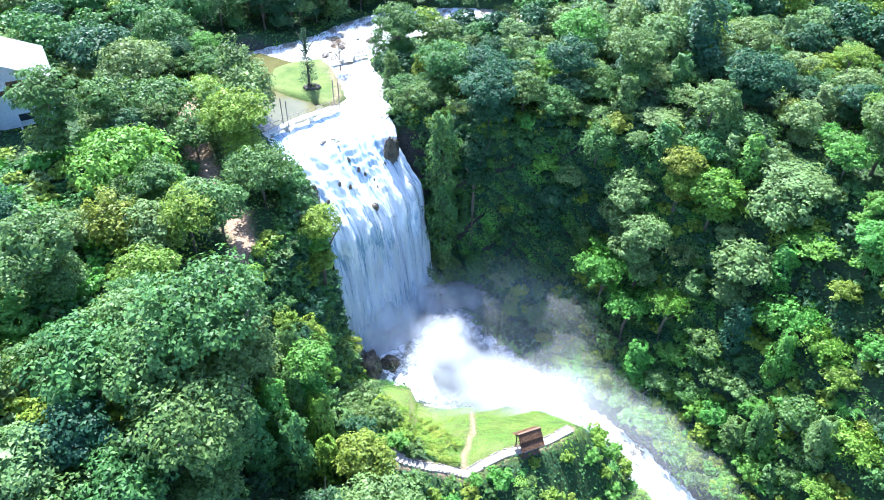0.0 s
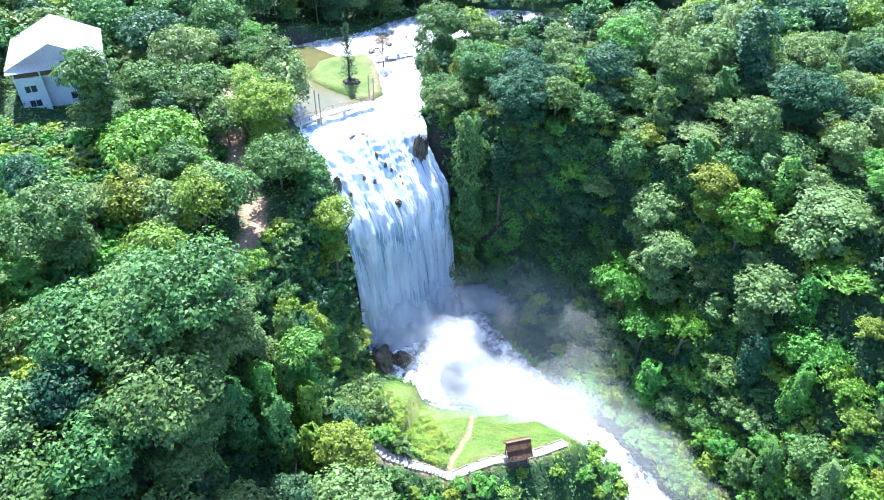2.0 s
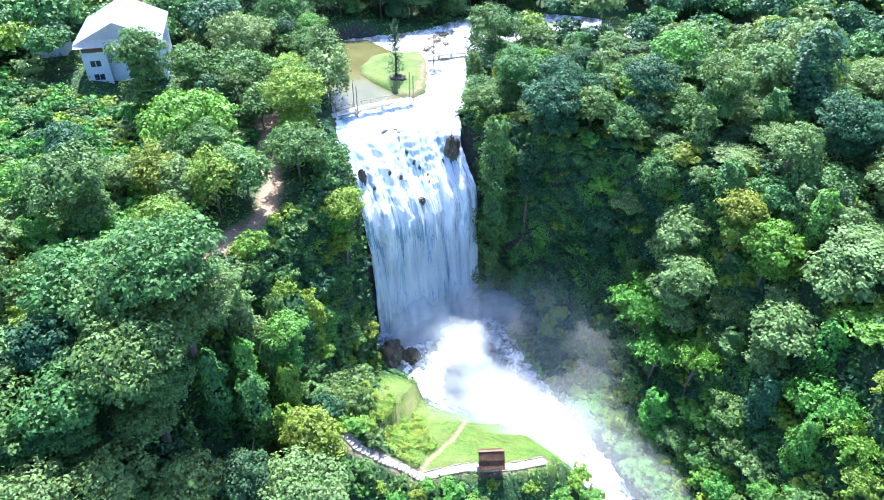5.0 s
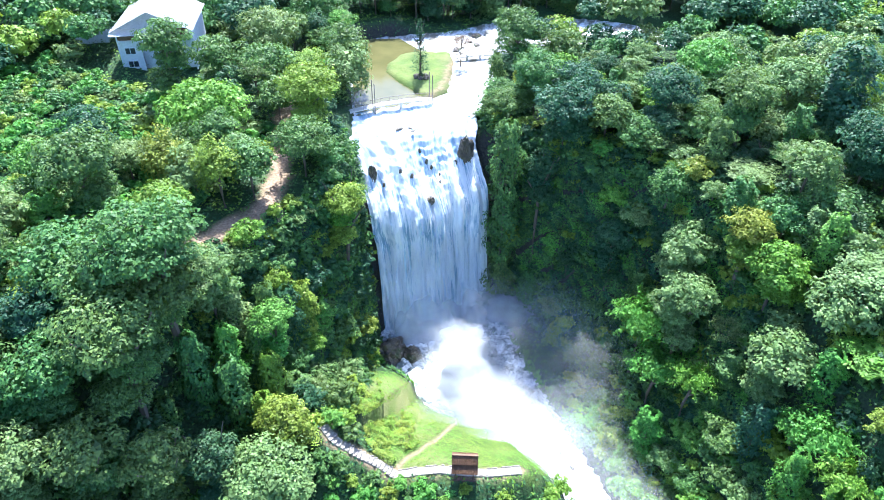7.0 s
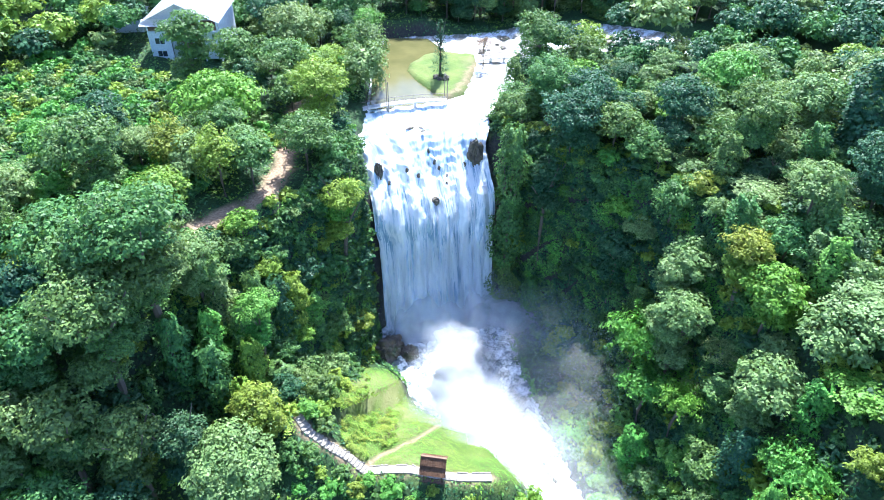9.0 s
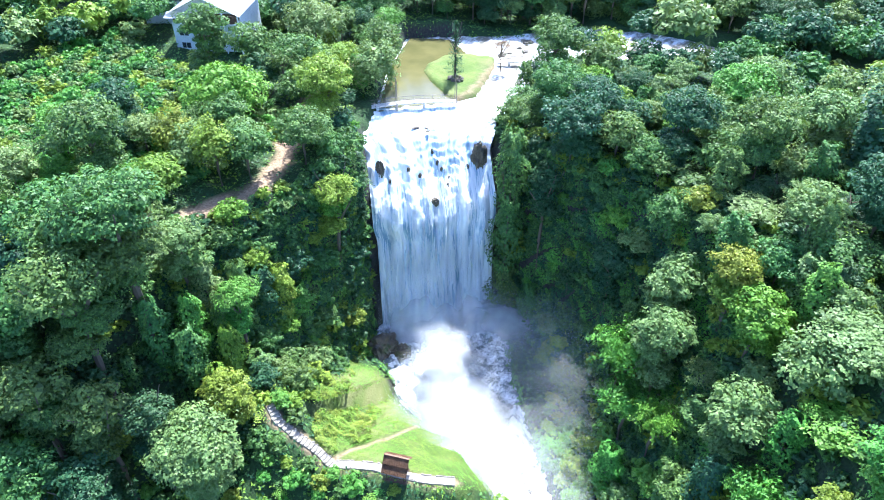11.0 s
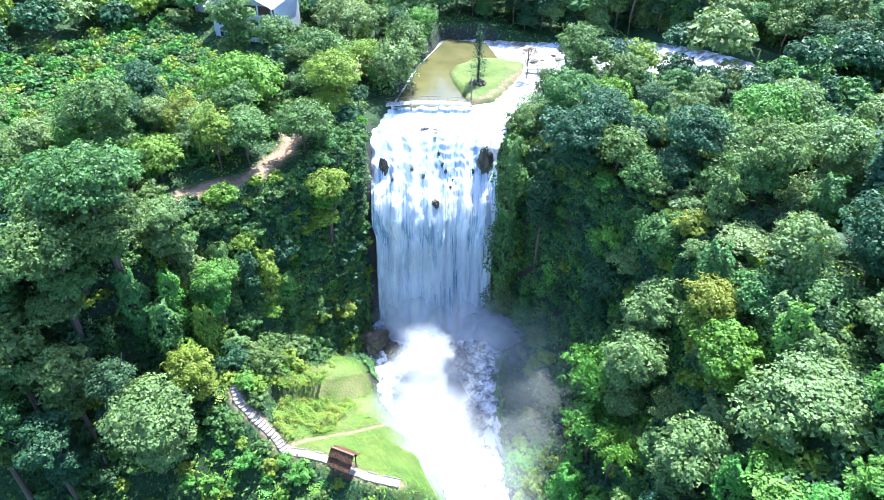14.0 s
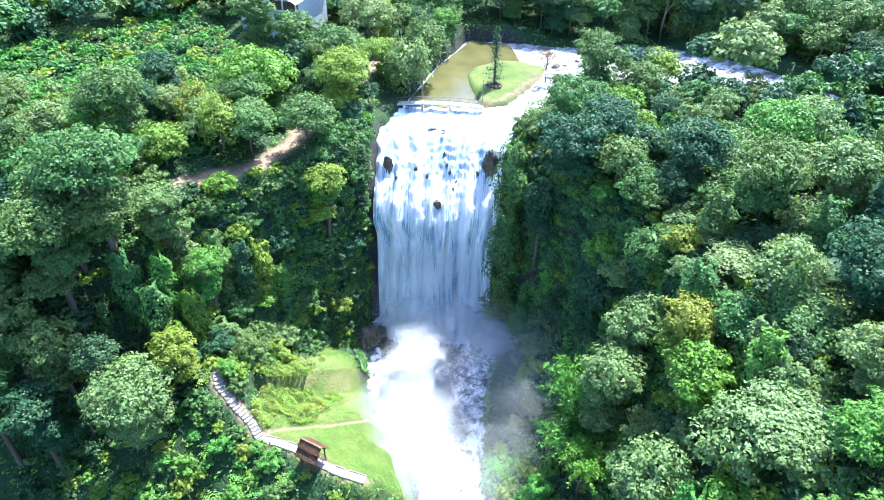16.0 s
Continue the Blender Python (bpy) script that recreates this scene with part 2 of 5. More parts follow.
def to_line(line, X, Y):
    """Distance to a polyline, and the further values of its points at the nearest place."""
    best, vals = np.full(np.shape(X), 1e18), [np.zeros(np.shape(X)) for _ in line[0][2:]]
    for p, q in zip(line, line[1:]):
        dx, dy = q[0] - p[0], q[1] - p[1]
        s = np.clip(((X - p[0]) * dx + (Y - p[1]) * dy) / (dx * dx + dy * dy), 0, 1)
        d = (X - p[0] - s * dx) ** 2 + (Y - p[1] - s * dy) ** 2
        near = d < best
        best = np.where(near, d, best)
        vals = [np.where(near, u + s * (v - u), w) for u, v, w in zip(p[2:], q[2:], vals)]
    return (np.sqrt(best), *vals)


def waves(X, Y, size, seed=0):
    """Smooth unevenness between about -1 and 1."""
    r, out = np.random.RandomState(seed), 0
    for k in range(7):
        ang, f = r.uniform(0, 6.28), r.uniform(0.6, 1.9) / size * 6.28
        out = out + np.sin((X * np.cos(ang) + Y * np.sin(ang)) * f + r.uniform(0, 6.28))
    return out / 3.2


def smooth(e0, e1, v):
    t = np.clip((v - e0) / (e1 - e0), 0, 1)
    return t * t * (3 - 2 * t)


def height(X, Y):
    X, Y = np.asarray(X, float), np.asarray(Y, float)
    df, dr = np.maximum(0, sdf(FLOOR, X, Y)), np.maximum(0, -sdf(RIM, X, Y))
    s = df / (df + dr + 1e-6)
    k = smooth(-6, 4, X) * (1 - smooth(34, 48, X)) * smooth(84, 92, Y)
    s = s * (1 - k) + k * np.interp(s, [0, 0.45, 0.62, 0.78, 1], [0, 0.22, 0.62, 0.95, 1])
    top = 32.6 + 0.075 * np.clip(-X - 25, 0, 90) + 0.06 * np.clip(X, 0, 120) + 0.9 * waves(X, Y, 60, 3) + 0.03 * np.clip(Y - 190, 0, 400)
    base = -4.6 - 0.06 * np.clip(75 - Y, 0, 150)
    h = base + (top - base) * s + waves(X, Y, 14, 1) * 0.5 * (0.3 + s)
    d, z = to_line(PATH, X, Y)
    h = np.maximum(h, z - 0.1 - (0.66 + 0.55 * smooth(16, 23, X)) * np.maximum(0, d - 1.3))
    d, w, z = to_line(RIVER, X, Y)
    k = 1 - smooth(0, 2.5, d - w)
    h = h * (1 - k) + np.minimum(h, z - 0.7) * k
    k = 1 - smooth(-0.5, 1.8, sdf(POOL, X, Y))
    h = h * (1 - k) + np.minimum(h, -7.0) * k
    du, di = sdf(UPPER, X, Y), sdf(ISLAND, X, Y)
    k = 1 - smooth(-0.5, 2.5, du)
    h = h * (1 - k) + np.minimum(h, 29.6) * k
    k = (1 - smooth(-1.0, 0.7, di))
    return h * (1 - k) + (33.0 + 0.15 * waves(X, Y, 9, 5)) * k


def ground_at(x, y):
    return float(height(np.array([x]), np.array([y]))[0])


# ---- making ----
def mesh_object(name, verts, faces, mat, parent=None, label="", smooth_faces=False):
    me = bpy.data.meshes.new(name)
    me.from_pydata([tuple(v) for v in verts], [], [tuple(int(i) for i in f) for f in faces])
    me.materials.append(mat)
    if smooth_faces:
        me.polygons.foreach_set("use_smooth", [True] * len(me.polygons))
    ob = new(name, me)
    if parent:
        ob.parent = parent
    if label:
        ob["label"] = label
    return ob


def quad_mesh(name, verts, mat, corners=4):
    """A mesh of loose faces out of one array of n x corners x 3."""
    verts = np.asarray(verts, np.float32)
    n = len(verts)
    me = bpy.data.meshes.new(name)
    me.vertices.add(n * corners)
    me.vertices.foreach_set("co", verts.reshape(-1))
    me.loops.add(n * corners)
    me.loops.foreach_set("vertex_index", np.arange(n * corners, dtype=np.int32))
    me.polygons.add(n)
    me.polygons.foreach_set("loop_start", np.arange(0, n * corners, corners, dtype=np.int32))
    me.update(calc_edges=True)
    me.materials.append(mat)
    return me


def part(name, bm, mat, parent, label=""):
    me = bpy.data.meshes.new(name)
    bm.to_mesh(me)
    bm.free()
    me.materials.append(mat)
    ob = new(name, me)
    ob.parent = parent
    if label:
        ob["label"] = label
    return ob


def box(cx, cy, cz, sx, sy, sz, m=None, bevel=0.0):
    bm = bmesh.new()
    bmesh.ops.create_cube(bm, size=1.0, matrix=Matrix.Translation((cx, cy, cz)) @ Matrix.Diagonal((sx, sy, sz, 1)))
    if bevel:
        bmesh.ops.bevel(bm, geom=bm.edges[:], offset=bevel, segments=1, affect="EDGES")
    if m is not None:
        bmesh.ops.transform(bm, matrix=m, verts=bm.verts)
    return bm


def empty(name, m, label, category, group="", kind=""):
    ob = new(name)
    ob.matrix_world = m
    return tagged(ob, label, category, group, kind)


def tube(points, radii, sides=7):
    """A bent, tapered limb: verts and faces."""
    verts, faces = [], []
    for i, (p, r) in enumerate(zip(points, radii)):
        p = Vector(p)
        d = Vector(points[min(i + 1, len(points) - 1)]) - Vector(points[max(i - 1, 0)])
        q = d.to_track_quat("Z", "Y")
        for k in range(sides):
            a = 2 * math.pi * k / sides
            verts.append(p + q @ Vector((math.cos(a) * r, math.sin(a) * r, 0)))
    for i in range(len(points) - 1):
        for k in range(sides):
            a, b = i * sides + k, i * sides + (k + 1) % sides
            faces.append((a, b, b + sides, a + sides))
    faces.append(tuple(range(len(verts) - sides, len(verts))))
    return verts, faces


def joined(pieces):
    verts, faces = [], []
    for v, f in pieces:
        o = len(verts)
        verts += list(v)
        faces += [tuple(i + o for i in q) for q in f]
    return verts, faces


# ---- ground ----
def axis(lo, hi, step, fine_lo, fine_hi, fine):
    core = list(np.arange(lo, fine_lo, step)) + list(np.arange(fine_lo, fine_hi, fine)) + list(np.arange(fine_hi, hi + 0.1, step))
    out, s = [], 6.0
    v = 0.0
    while v < 2400:
        v += s
        s *= 1.6
        out.append(v)
    return np.array([lo - v for v in out[::-1]] + core + [hi + v for v in out])


GX, GY = axis(-140, 140, 2.5, -60, 80, 1.0), axis(-20, 260, 2.5, 30, 160, 1.0)
XX, YY = np.meshgrid(GX, GY)
ZZ = height(XX, YY)
nx, ny = len(GX), len(GY)
idx = np.arange(nx * ny).reshape(ny, nx)
gq = np.stack([idx[:-1, :-1], idx[:-1, 1:], idx[1:, 1:], idx[1:, :-1]], -1).reshape(-1, 4)
ground = mesh_object("ground", np.stack([XX, YY, ZZ], -1).reshape(-1, 3), gq, GROUND, smooth_faces=True)
tagged(ground, "wooded gorge ground with soil, grass and rock", "ground", kind="structure")
lawn_mask = np.maximum(1 - smooth(-1.0, 0.8, sdf(LAWN, XX, YY) + 0.8 * waves(XX, YY, 5, 8)), 1 - smooth(-0.8, 0.2, sdf(ISLAND, XX, YY)))
path_d = to_line([p[:2] for p in PATH], XX, YY)[0]
earth_mask = np.maximum(1 - smooth(1.0, 2.6, to_line(TRAIL, XX, YY)[0] + 0.7 * waves(XX, YY, 6, 9)), 0.8 * (1 - smooth(0.35, 0.9, to_line(SIDE_PATH, XX, YY)[0])))
worn = 0.75 * (1 - smooth(0.5, 1.6, to_line([(-21.8, 125.5), (-21.8, 133), (-24.5, 143), (-25.5, 150)], XX, YY)[0] + 0.4 * waves(XX, YY, 4, 10)))
earth_mask = np.maximum(np.maximum(earth_mask, worn), 1 - smooth(0.6, 1.3, path_d))
lawn_mask = lawn_mask * (1 - worn)
lawn_mask = lawn_mask * smooth(0.5, 1.2, path_d) * (1 - np.clip(1 - smooth(0.3, 0.9, to_line(SIDE_PATH, XX, YY)[0]), 0, 1))
gy_, gx_ = np.gradient(ZZ, GY, GX)
rock_mask = np.maximum(smooth(1.3, 2.2, np.hypot(gx_, gy_)), 1 - smooth(0.5, 2.5, np.minimum(to_line(RIVER, XX, YY)[0] - to_line(RIVER, XX, YY)[1], 99)))
cover = ground.data.color_attributes.new("cover", "FLOAT_COLOR", "POINT")
cover.data.foreach_set("color", np.stack([lawn_mask, earth_mask, rock_mask, np.ones_like(ZZ)], -1).astype(np.float32).reshape(-1))


# ---- water ----
def grid_sheet(name, P, U, mat, label, category):
    """A sheet from a grid of points and a grid of surface coordinates."""
    n, m = P.shape[:2]
    ix = np.arange(n * m).reshape(n, m)
    q = np.stack([ix[:-1, :-1], ix[:-1, 1:], ix[1:, 1:], ix[1:, :-1]], -1).reshape(-1, 4)
    ob = mesh_object(name, P.reshape(-1, 3), q, mat, smooth_faces=True)
    uv = ob.data.uv_layers.new(name="flow")
    uv.data.foreach_set("uv", U.reshape(-1, 2)[q.reshape(-1)].astype(np.float32).reshape(-1))
    return tagged(ob, label, category, kind="structure")


PROFILE = [(-104, 32.25), (-98, 32.0), (-94.5, 31.5), (-92, 30.5), (-90.4, 28.9), (-88.7, 27.5), (-86.9, 25.4), (-84.9, 23.6), (-82.6, 21.6), (-81.3, 19.3), (-80.4, 15.0), (-79.4, 9.0), (-78.3, 2.0), (-77.2, -6.3)]


def profile_at(s):
    """Point (b, z) at a share s of the fall's profile by length."""
    p = np.array(PROFILE)
    l = np.concatenate([[0], np.cumsum(np.hypot(*np.diff(p, axis=0).T))])
    return np.interp(s * l[-1], l, p[:, 0]), np.interp(s * l[-1], l, p[:, 1]), s * l[-1]


def fall_surface(A, S, out=0.0):
    """Points of the falling sheet: steps, ribs and hollows; A in metres along the lip, S the share from top to foot."""
    b, z, l = profile_at(S)
    steep = smooth(13, 17, l)
    low = smooth(29, 33, l)
    ribs = waves(A, l * 0.10, 3.4, 11) * 0.55 + waves(A, l * 0.16, 1.5, 12) * 0.22
    steps = waves(A * 0.8, l, 5.0, 13) * 0.4 + waves(A, l * 0.6, 1.6, 17) * 0.28 + waves(A, l * 0.3, 0.6, 18) * 0.10
    b = b + waves(A, 0 * l, 6.0, 23) * 1.0 * smooth(8, 13, l) * (1 - smooth(24, 29, l)) + waves(A, 0 * l, 3.6, 24) * 0.8 * smooth(22, 27, l) * (1 - smooth(31, 40, l))
    narrow = (A - 65.5) * (1 - 0.05 * low + 0.18 * (1 - smooth(9, 15, l)))
    bb = b + out + steep * (1 - low) * (steps * 0.30 + ribs * 0.25) + low * ribs * 0.75 + 2.0 * steep * (1 - low) * smooth(66, 56, A) * 0.6 - 1.2 * steep * np.abs(A - 65.5) / 12.5
    zz = z + (1 - steep) * 0.18 * waves(A, l, 3.0, 14) + steep * (1 - low) * (waves(A, l, 3.4, 15) * 0.18 + waves(A, l * 0.5, 1.2, 19) * 0.10)
    X, Y = along(65.5 + narrow, bb)
    return np.stack([X, Y, zz], -1)


AA, SS = np.meshgrid(np.linspace(53.2, 77.8, 220), np.linspace(0, 1, 240))
waterfall = grid_sheet("waterfall", fall_surface(AA, SS), np.stack([AA, profile_at(SS)[2]], -1), FALL_WATER, "white waterfall plunging in two steps over dark basalt", "waterfall")
AA, SS = np.meshgrid(np.linspace(49.5, 81.5, 64), np.linspace(0.28, 1, 90))
PR = fall_surface(AA, SS, -2.0)
cliff = grid_sheet("cliff", PR + np.stack([waves(AA, SS * 60, 4, 21)] * 3, -1) * 0.15, np.stack([AA, SS * 60], -1), ROCK, "dark wet basalt cliff behind the falling water", "cliff")

rng = np.random.RandomState(4)
n, m = 520, 9
sa = rng.uniform(53.4, 77.6, n)
s0 = np.where(rng.rand(n) < 0.35, rng.uniform(0.30, 0.46, n), np.where(rng.rand(n) < 0.6, rng.uniform(0.58, 0.66, n), rng.uniform(0.64, 0.9, n)))
s1 = np.minimum(1.0, s0 + rng.uniform(0.05, 0.24, n))
st = s0[:, None] + (s1 - s0)[:, None] * np.linspace(0, 1, m)
sw = rng.uniform(0.03, 0.16, n)[:, None] * np.sin(np.linspace(0.25, 2.9, m)) + 0.02
wob = sa[:, None] + 0.06 * np.cumsum(rng.normal(0, 1, (n, m)), 1)
lift = np.repeat(rng.uniform(0.05, 0.45, n)[:, None], m, 1)
SL, SR = fall_surface(wob - sw, st, lift), fall_surface(wob + sw, st, lift + rng.uniform(-0.12, 0.12, n)[:, None])
strands = [np.stack([SL[:, :-1], SR[:, :-1], SR[:, 1:], SL[:, 1:]], 2).reshape(-1, 4, 3)]
strand_ob = new("water_strands", quad_mesh("water_strands", np.concatenate(strands), DROPS))
tagged(strand_ob, "loose white strands of falling water", "water", kind="stuff")


def ribbon(line, n, m, seed):
    """A river sheet along a line of x, y, half width, height."""
    p = np.array(line, float)
    l = np.concatenate([[0], np.cumsum(np.hypot(*np.diff(p[:, :2], axis=0).T))])
    t = np.linspace(0, l[-1], n)
    c = np.stack([np.interp(t, l, p[:, i]) for i in range(4)], -1)
    for _ in range(6):
        c[1:-1] = (c[:-2] + 2 * c[1:-1] + c[2:]) / 4
    d = np.gradient(c[:, :2], axis=0)
    d /= np.linalg.norm(d, axis=1)[:, None]
    side = np.linspace(-1.25, 1.25, m)
    c[:, 2] *= 1 + 0.10 * np.sin(t * 0.9) + 0.07 * np.sin(t * 2.3 + 1)
    X = c[:, None, 0] - d[:, None, 1] * side * c[:, None, 2]
    Y = c[:, None, 1] + d[:, None, 0] * side * c[:, None, 2]
    Z = c[:, None, 3] + 0.22 * waves(X, Y, 3.0, seed) + 0.10 * waves(X, Y, 1.1, seed + 1)
    return np.stack([X, Y, Z], -1), np.stack([side[None] * c[:, None, 2] + 0 * Z, t[:, None] + 0 * Z], -1)


river = grid_sheet("river", *ribbon(RIVER, 220, 26, 31), RIVER_WATER, "white foaming river running from the plunge pool", "river")
xs, ys = np.meshgrid(np.linspace(-26, 18, 90), np.linspace(78, 118, 84))
zs = -5.95 + 0.22 * waves(xs, ys, 3.0, 35) + 0.1 * waves(xs, ys, 1.2, 36)
pool = grid_sheet("plunge_pool", np.stack([xs, ys, np.where(sdf(POOL, xs, ys) < 2.2, zs, -9.0)], -1), np.stack([xs, ys], -1), POOL_WATER, "churning foam-streaked plunge pool under the fall", "pool")
xs, ys = np.meshgrid(np.linspace(-60, 26, 130), np.linspace(102, 194, 140))
zs = 32.1 + 0.10 * waves(xs, ys, 2.6, 41) - 0.8 * smooth(-104, -99, (xs - ys) * 0.7071) * smooth(80, 77.5, (xs + ys) * 0.7071)
rapids = grid_sheet("rapids", np.stack([xs, ys, zs], -1), np.stack([xs, ys], -1), RAPID_WATER, "shallow sunlit rapids above the fall", "river")
keep = sdf(UPPER, xs, ys) < 2.5
bm = bmesh.new()
bm.from_mesh(rapids.data)
bm.verts.ensure_lookup_table()
fk = keep.reshape(-1)
bmesh.ops.delete(bm, geom=[v for i, v in enumerate(bm.verts) if not fk[i] or (v.co.x - v.co.y) * 0.7071 > (-98.5 if (v.co.x + v.co.y) * 0.7071 < 78.5 else -94)], context="VERTS")
bm.to_mesh(rapids.data)
bm.free()
pond = mesh_object("pond", [(x, y, 32.36) for x, y in POND_SHAPE], [tuple(range(len(POND_SHAPE)))], POND)
tagged(pond, "calm olive-green pond beside the grassy island", "pond", kind="structure")


# ---- spray ----
def spray(name, centres, count, size, seed, label):
    """Drifting droplets as tiny triangles round soft centres: x, y, z, spreads, weight."""
    r = np.random.RandomState(seed)
    c = np.array(centres, float)
    pick = r.choice(len(c), count, p=c[:, 6] / c[:, 6].sum())
    p = c[pick, :3] + r.normal(0, 1, (count, 3)) * c[pick, 3:6]
    p[:, 2] = np.abs(p[:, 2] + 6.2) - 6.2
    p = p[p[:, 2] > height(p[:, 0], p[:, 1]) + 0.05]
    tri = p[:, None] + r.normal(0, 1, (len(p), 3, 3)) * size
    return tagged(new(name, quad_mesh(name, tri, DROPS, 3)), label, "spray", kind="stuff")


def wisps(seed, n, line, spread):
    """Puffs strewn along a line of x, y, z, size, weight."""
    r, p = np.random.RandomState(seed), np.array(line, float)
    out = []
    for _ in range(n):
        t = r.uniform(0, len(p) - 1)
        c = [np.interp(t, range(len(p)), p[:, i]) for i in range(5)]
        q = c[:3] + r.normal(0, 1, 3) * spread * c[3] * np.array([1, 1, 0.5])
        k = c[3] * r.uniform(0.35, 1.1)
        out.append((*q, k, k, k * 0.75, c[4] * k * k * r.uniform(0.4, 1.5)))
    return out


spray("spray_plume", wisps(5, 40, [(-3, 93, -3, 2.6, 1.0), (1, 89, -2, 3.0, 2.4), (3, 85, -2, 3.0, 2.6), (7, 80, -3, 2.8, 1.5)], 0.9), 60000, 0.026, 51,
      "dense white spray rising from the plunge pool")


def veil_material(name, alpha, scale, low):
    """Thin mist: mostly clear, denser in drifting patches, fading out towards its lower edge."""
    m, nt, bsdf, out = material(name)
    nt.nodes.remove(bsdf)
    di, tr, cl = nt.nodes.new("ShaderNodeBsdfDiffuse"), nt.nodes.new("ShaderNodeBsdfTranslucent"), nt.nodes.new("ShaderNodeBsdfTransparent")
    for b in (di, tr):
        b.inputs[0].default_value = (0.92, 0.94, 0.96, 1)
    body, ms = nt.nodes.new("ShaderNodeMixShader"), nt.nodes.new("ShaderNodeMixShader")
    body.inputs[0].default_value = 0.5
    nt.links.new(di.outputs[0], body.inputs[1])
    nt.links.new(tr.outputs[0], body.inputs[2])
    at = nt.nodes.new("ShaderNodeAttribute")
    at.attribute_name = "mist_share"
    n = ramp(nt, noise_tex(nt, scale, 4.0, rough=0.6), [(0.30, (low, low, low)), (0.70, (1, 1, 1))])
    k, k2 = nt.nodes.new("ShaderNodeMath"), nt.nodes.new("ShaderNodeMath")
    k.operation = k2.operation = "MULTIPLY"
    nt.links.new(at.outputs["Fac"], k.inputs[0])
    nt.links.new(n, k.inputs[1])
    nt.links.new(k.outputs[0], k2.inputs[0])
    k2.inputs[1].default_value = alpha
    nt.links.new(k2.outputs[0], ms.inputs[0])
    nt.links.new(cl.outputs[0], ms.inputs[1])
    nt.links.new(body.outputs[0], ms.inputs[2])
    nt.links.new(ms.outputs[0], out.inputs[0])
    return m


SOFT = veil_material("mist_soft", 0.65, 0.12, 0.5)
HAZE, DENSE = veil_material("mist_haze", 0.16, 0.05, 0.85), veil_material("mist_dense", 0.72, 0.14, 0.4)


def mist_sheet(P, dens, mat, label):
    n, m = dens.shape
    ix = np.arange(n * m).reshape(n, m)
    f = np.stack([ix[:-1, :-1], ix[:-1, 1:], ix[1:, 1:], ix[1:, :-1]], -1).reshape(-1, 4)
    ob = mesh_object("mist", P.reshape(-1, 3), f, mat, smooth_faces=True)
    share = ob.data.attributes.new("mist_share", "FLOAT", "POINT")
    share.data.foreach_set("value", dens.astype(np.float32).reshape(-1))
    return tagged(ob, label, "mist", kind="stuff")


def mist(x, y, z, rx, ry, rz, turn, mat, seed, label):
    """A low, soft-edged lens of mist."""
    U, V = np.meshgrid(np.linspace(0, 1, 24), np.linspace(0, 2 * np.pi, 61))
    wob = 1 + 0.14 * np.sin(V * 3 + seed) + 0.09 * np.sin(V * 5 + seed * 2)
    q = U * wob
    X, Y = rx * q * np.cos(V), ry * q * np.sin(V)
    Z = rz * (1 - U ** 2) * (1 + 0.10 * waves(X, Y, max(rx, ry) * 0.9, seed))
    ob = mist_sheet(np.stack([X, Y, Z], -1), smooth(1.0, 0.0, U), mat, label)
    ob.matrix_world = pose(x, y, z, 0, 0, turn)
    return ob


mist(19, 88, -4, 32, 24, 5, -40, HAZE, 1, "thin mist drifting over the gorge floor")
mist(16, 100, 4, 24, 16, 3, -25, HAZE, 2, "thin mist drifting over the gorge floor")
mist(34, 73, -6, 30, 20, 4, -45, HAZE, 3, "thin mist drifting down the river")
mist(3, 87, -5, 15, 12, 2.5, -50, DENSE, 4, "dense white mist over the plunge pool")
mist(3, 87, -1, 11, 9, 2.5, -50, DENSE, 8, "dense white mist over the plunge pool")
mist(1.5, 88.5, 3.5, 8, 7, 2.0, -50, DENSE, 9, "white mist rising over the plunge pool")
mist(11, 79, -3, 16, 13, 3.0, -40, DENSE, 6, "white mist blowing over the lawn")
mist(17, 74, 1, 18, 12, 2.5, -45, SOFT, 10, "thin white mist between the lawn and the river")
mist(*along(78.5, -72), -3, 13, 10, 2.5, 20, DENSE, 7, "blue-white mist curling beside the fall")
AA, SS = np.meshgrid(np.linspace(51, 84, 60), np.linspace(0.66, 1.02, 44))
for seed, out, low in ((1, 1.6, 0.70), (2, 4.0, 0.79)):
    edge = smooth(50.8, 57, AA) * smooth(84, 77, AA) * smooth(low, 0.985, SS + 0.03 * waves(AA, SS, 7, seed + 60))
    mist_sheet(fall_surface(AA, np.minimum(SS, 1.0), out + 4 * (SS - low)), edge * 0.9, DENSE, "mist veiling the foot of the fall")


# ---- plants ----
def leaves(P, N, length, width, r):
    """Leaf blades at points P facing N: n x 3 x 3, wedges of leaf."""
    n = len(P)
    N = N / np.linalg.norm(N, axis=1)[:, None]
    T = np.cross(N, r.normal(0, 1, (n, 3)))
    T /= np.linalg.norm(T, axis=1)[:, None] + 1e-9
    B = np.cross(N, T)
    L, W = (length * r.uniform(0.7, 1.3, n))[:, None], (width * r.uniform(0.7, 1.3, n))[:, None]
    return np.stack([P - T * L * 0.5, P + T * L * 0.45 + B * W * 0.6 - N * W * 0.2, P + T * L * 0.5 - B * W * 0.6 - N * L * 0.1], 1)


def unit(r, n, zmin=-1.0):
    z = r.uniform(zmin, 1, n)
    a = r.uniform(0, 2 * np.pi, n)
    q = np.sqrt(1 - z * z)
    return np.stack([q * np.cos(a), q * np.sin(a), z], -1)


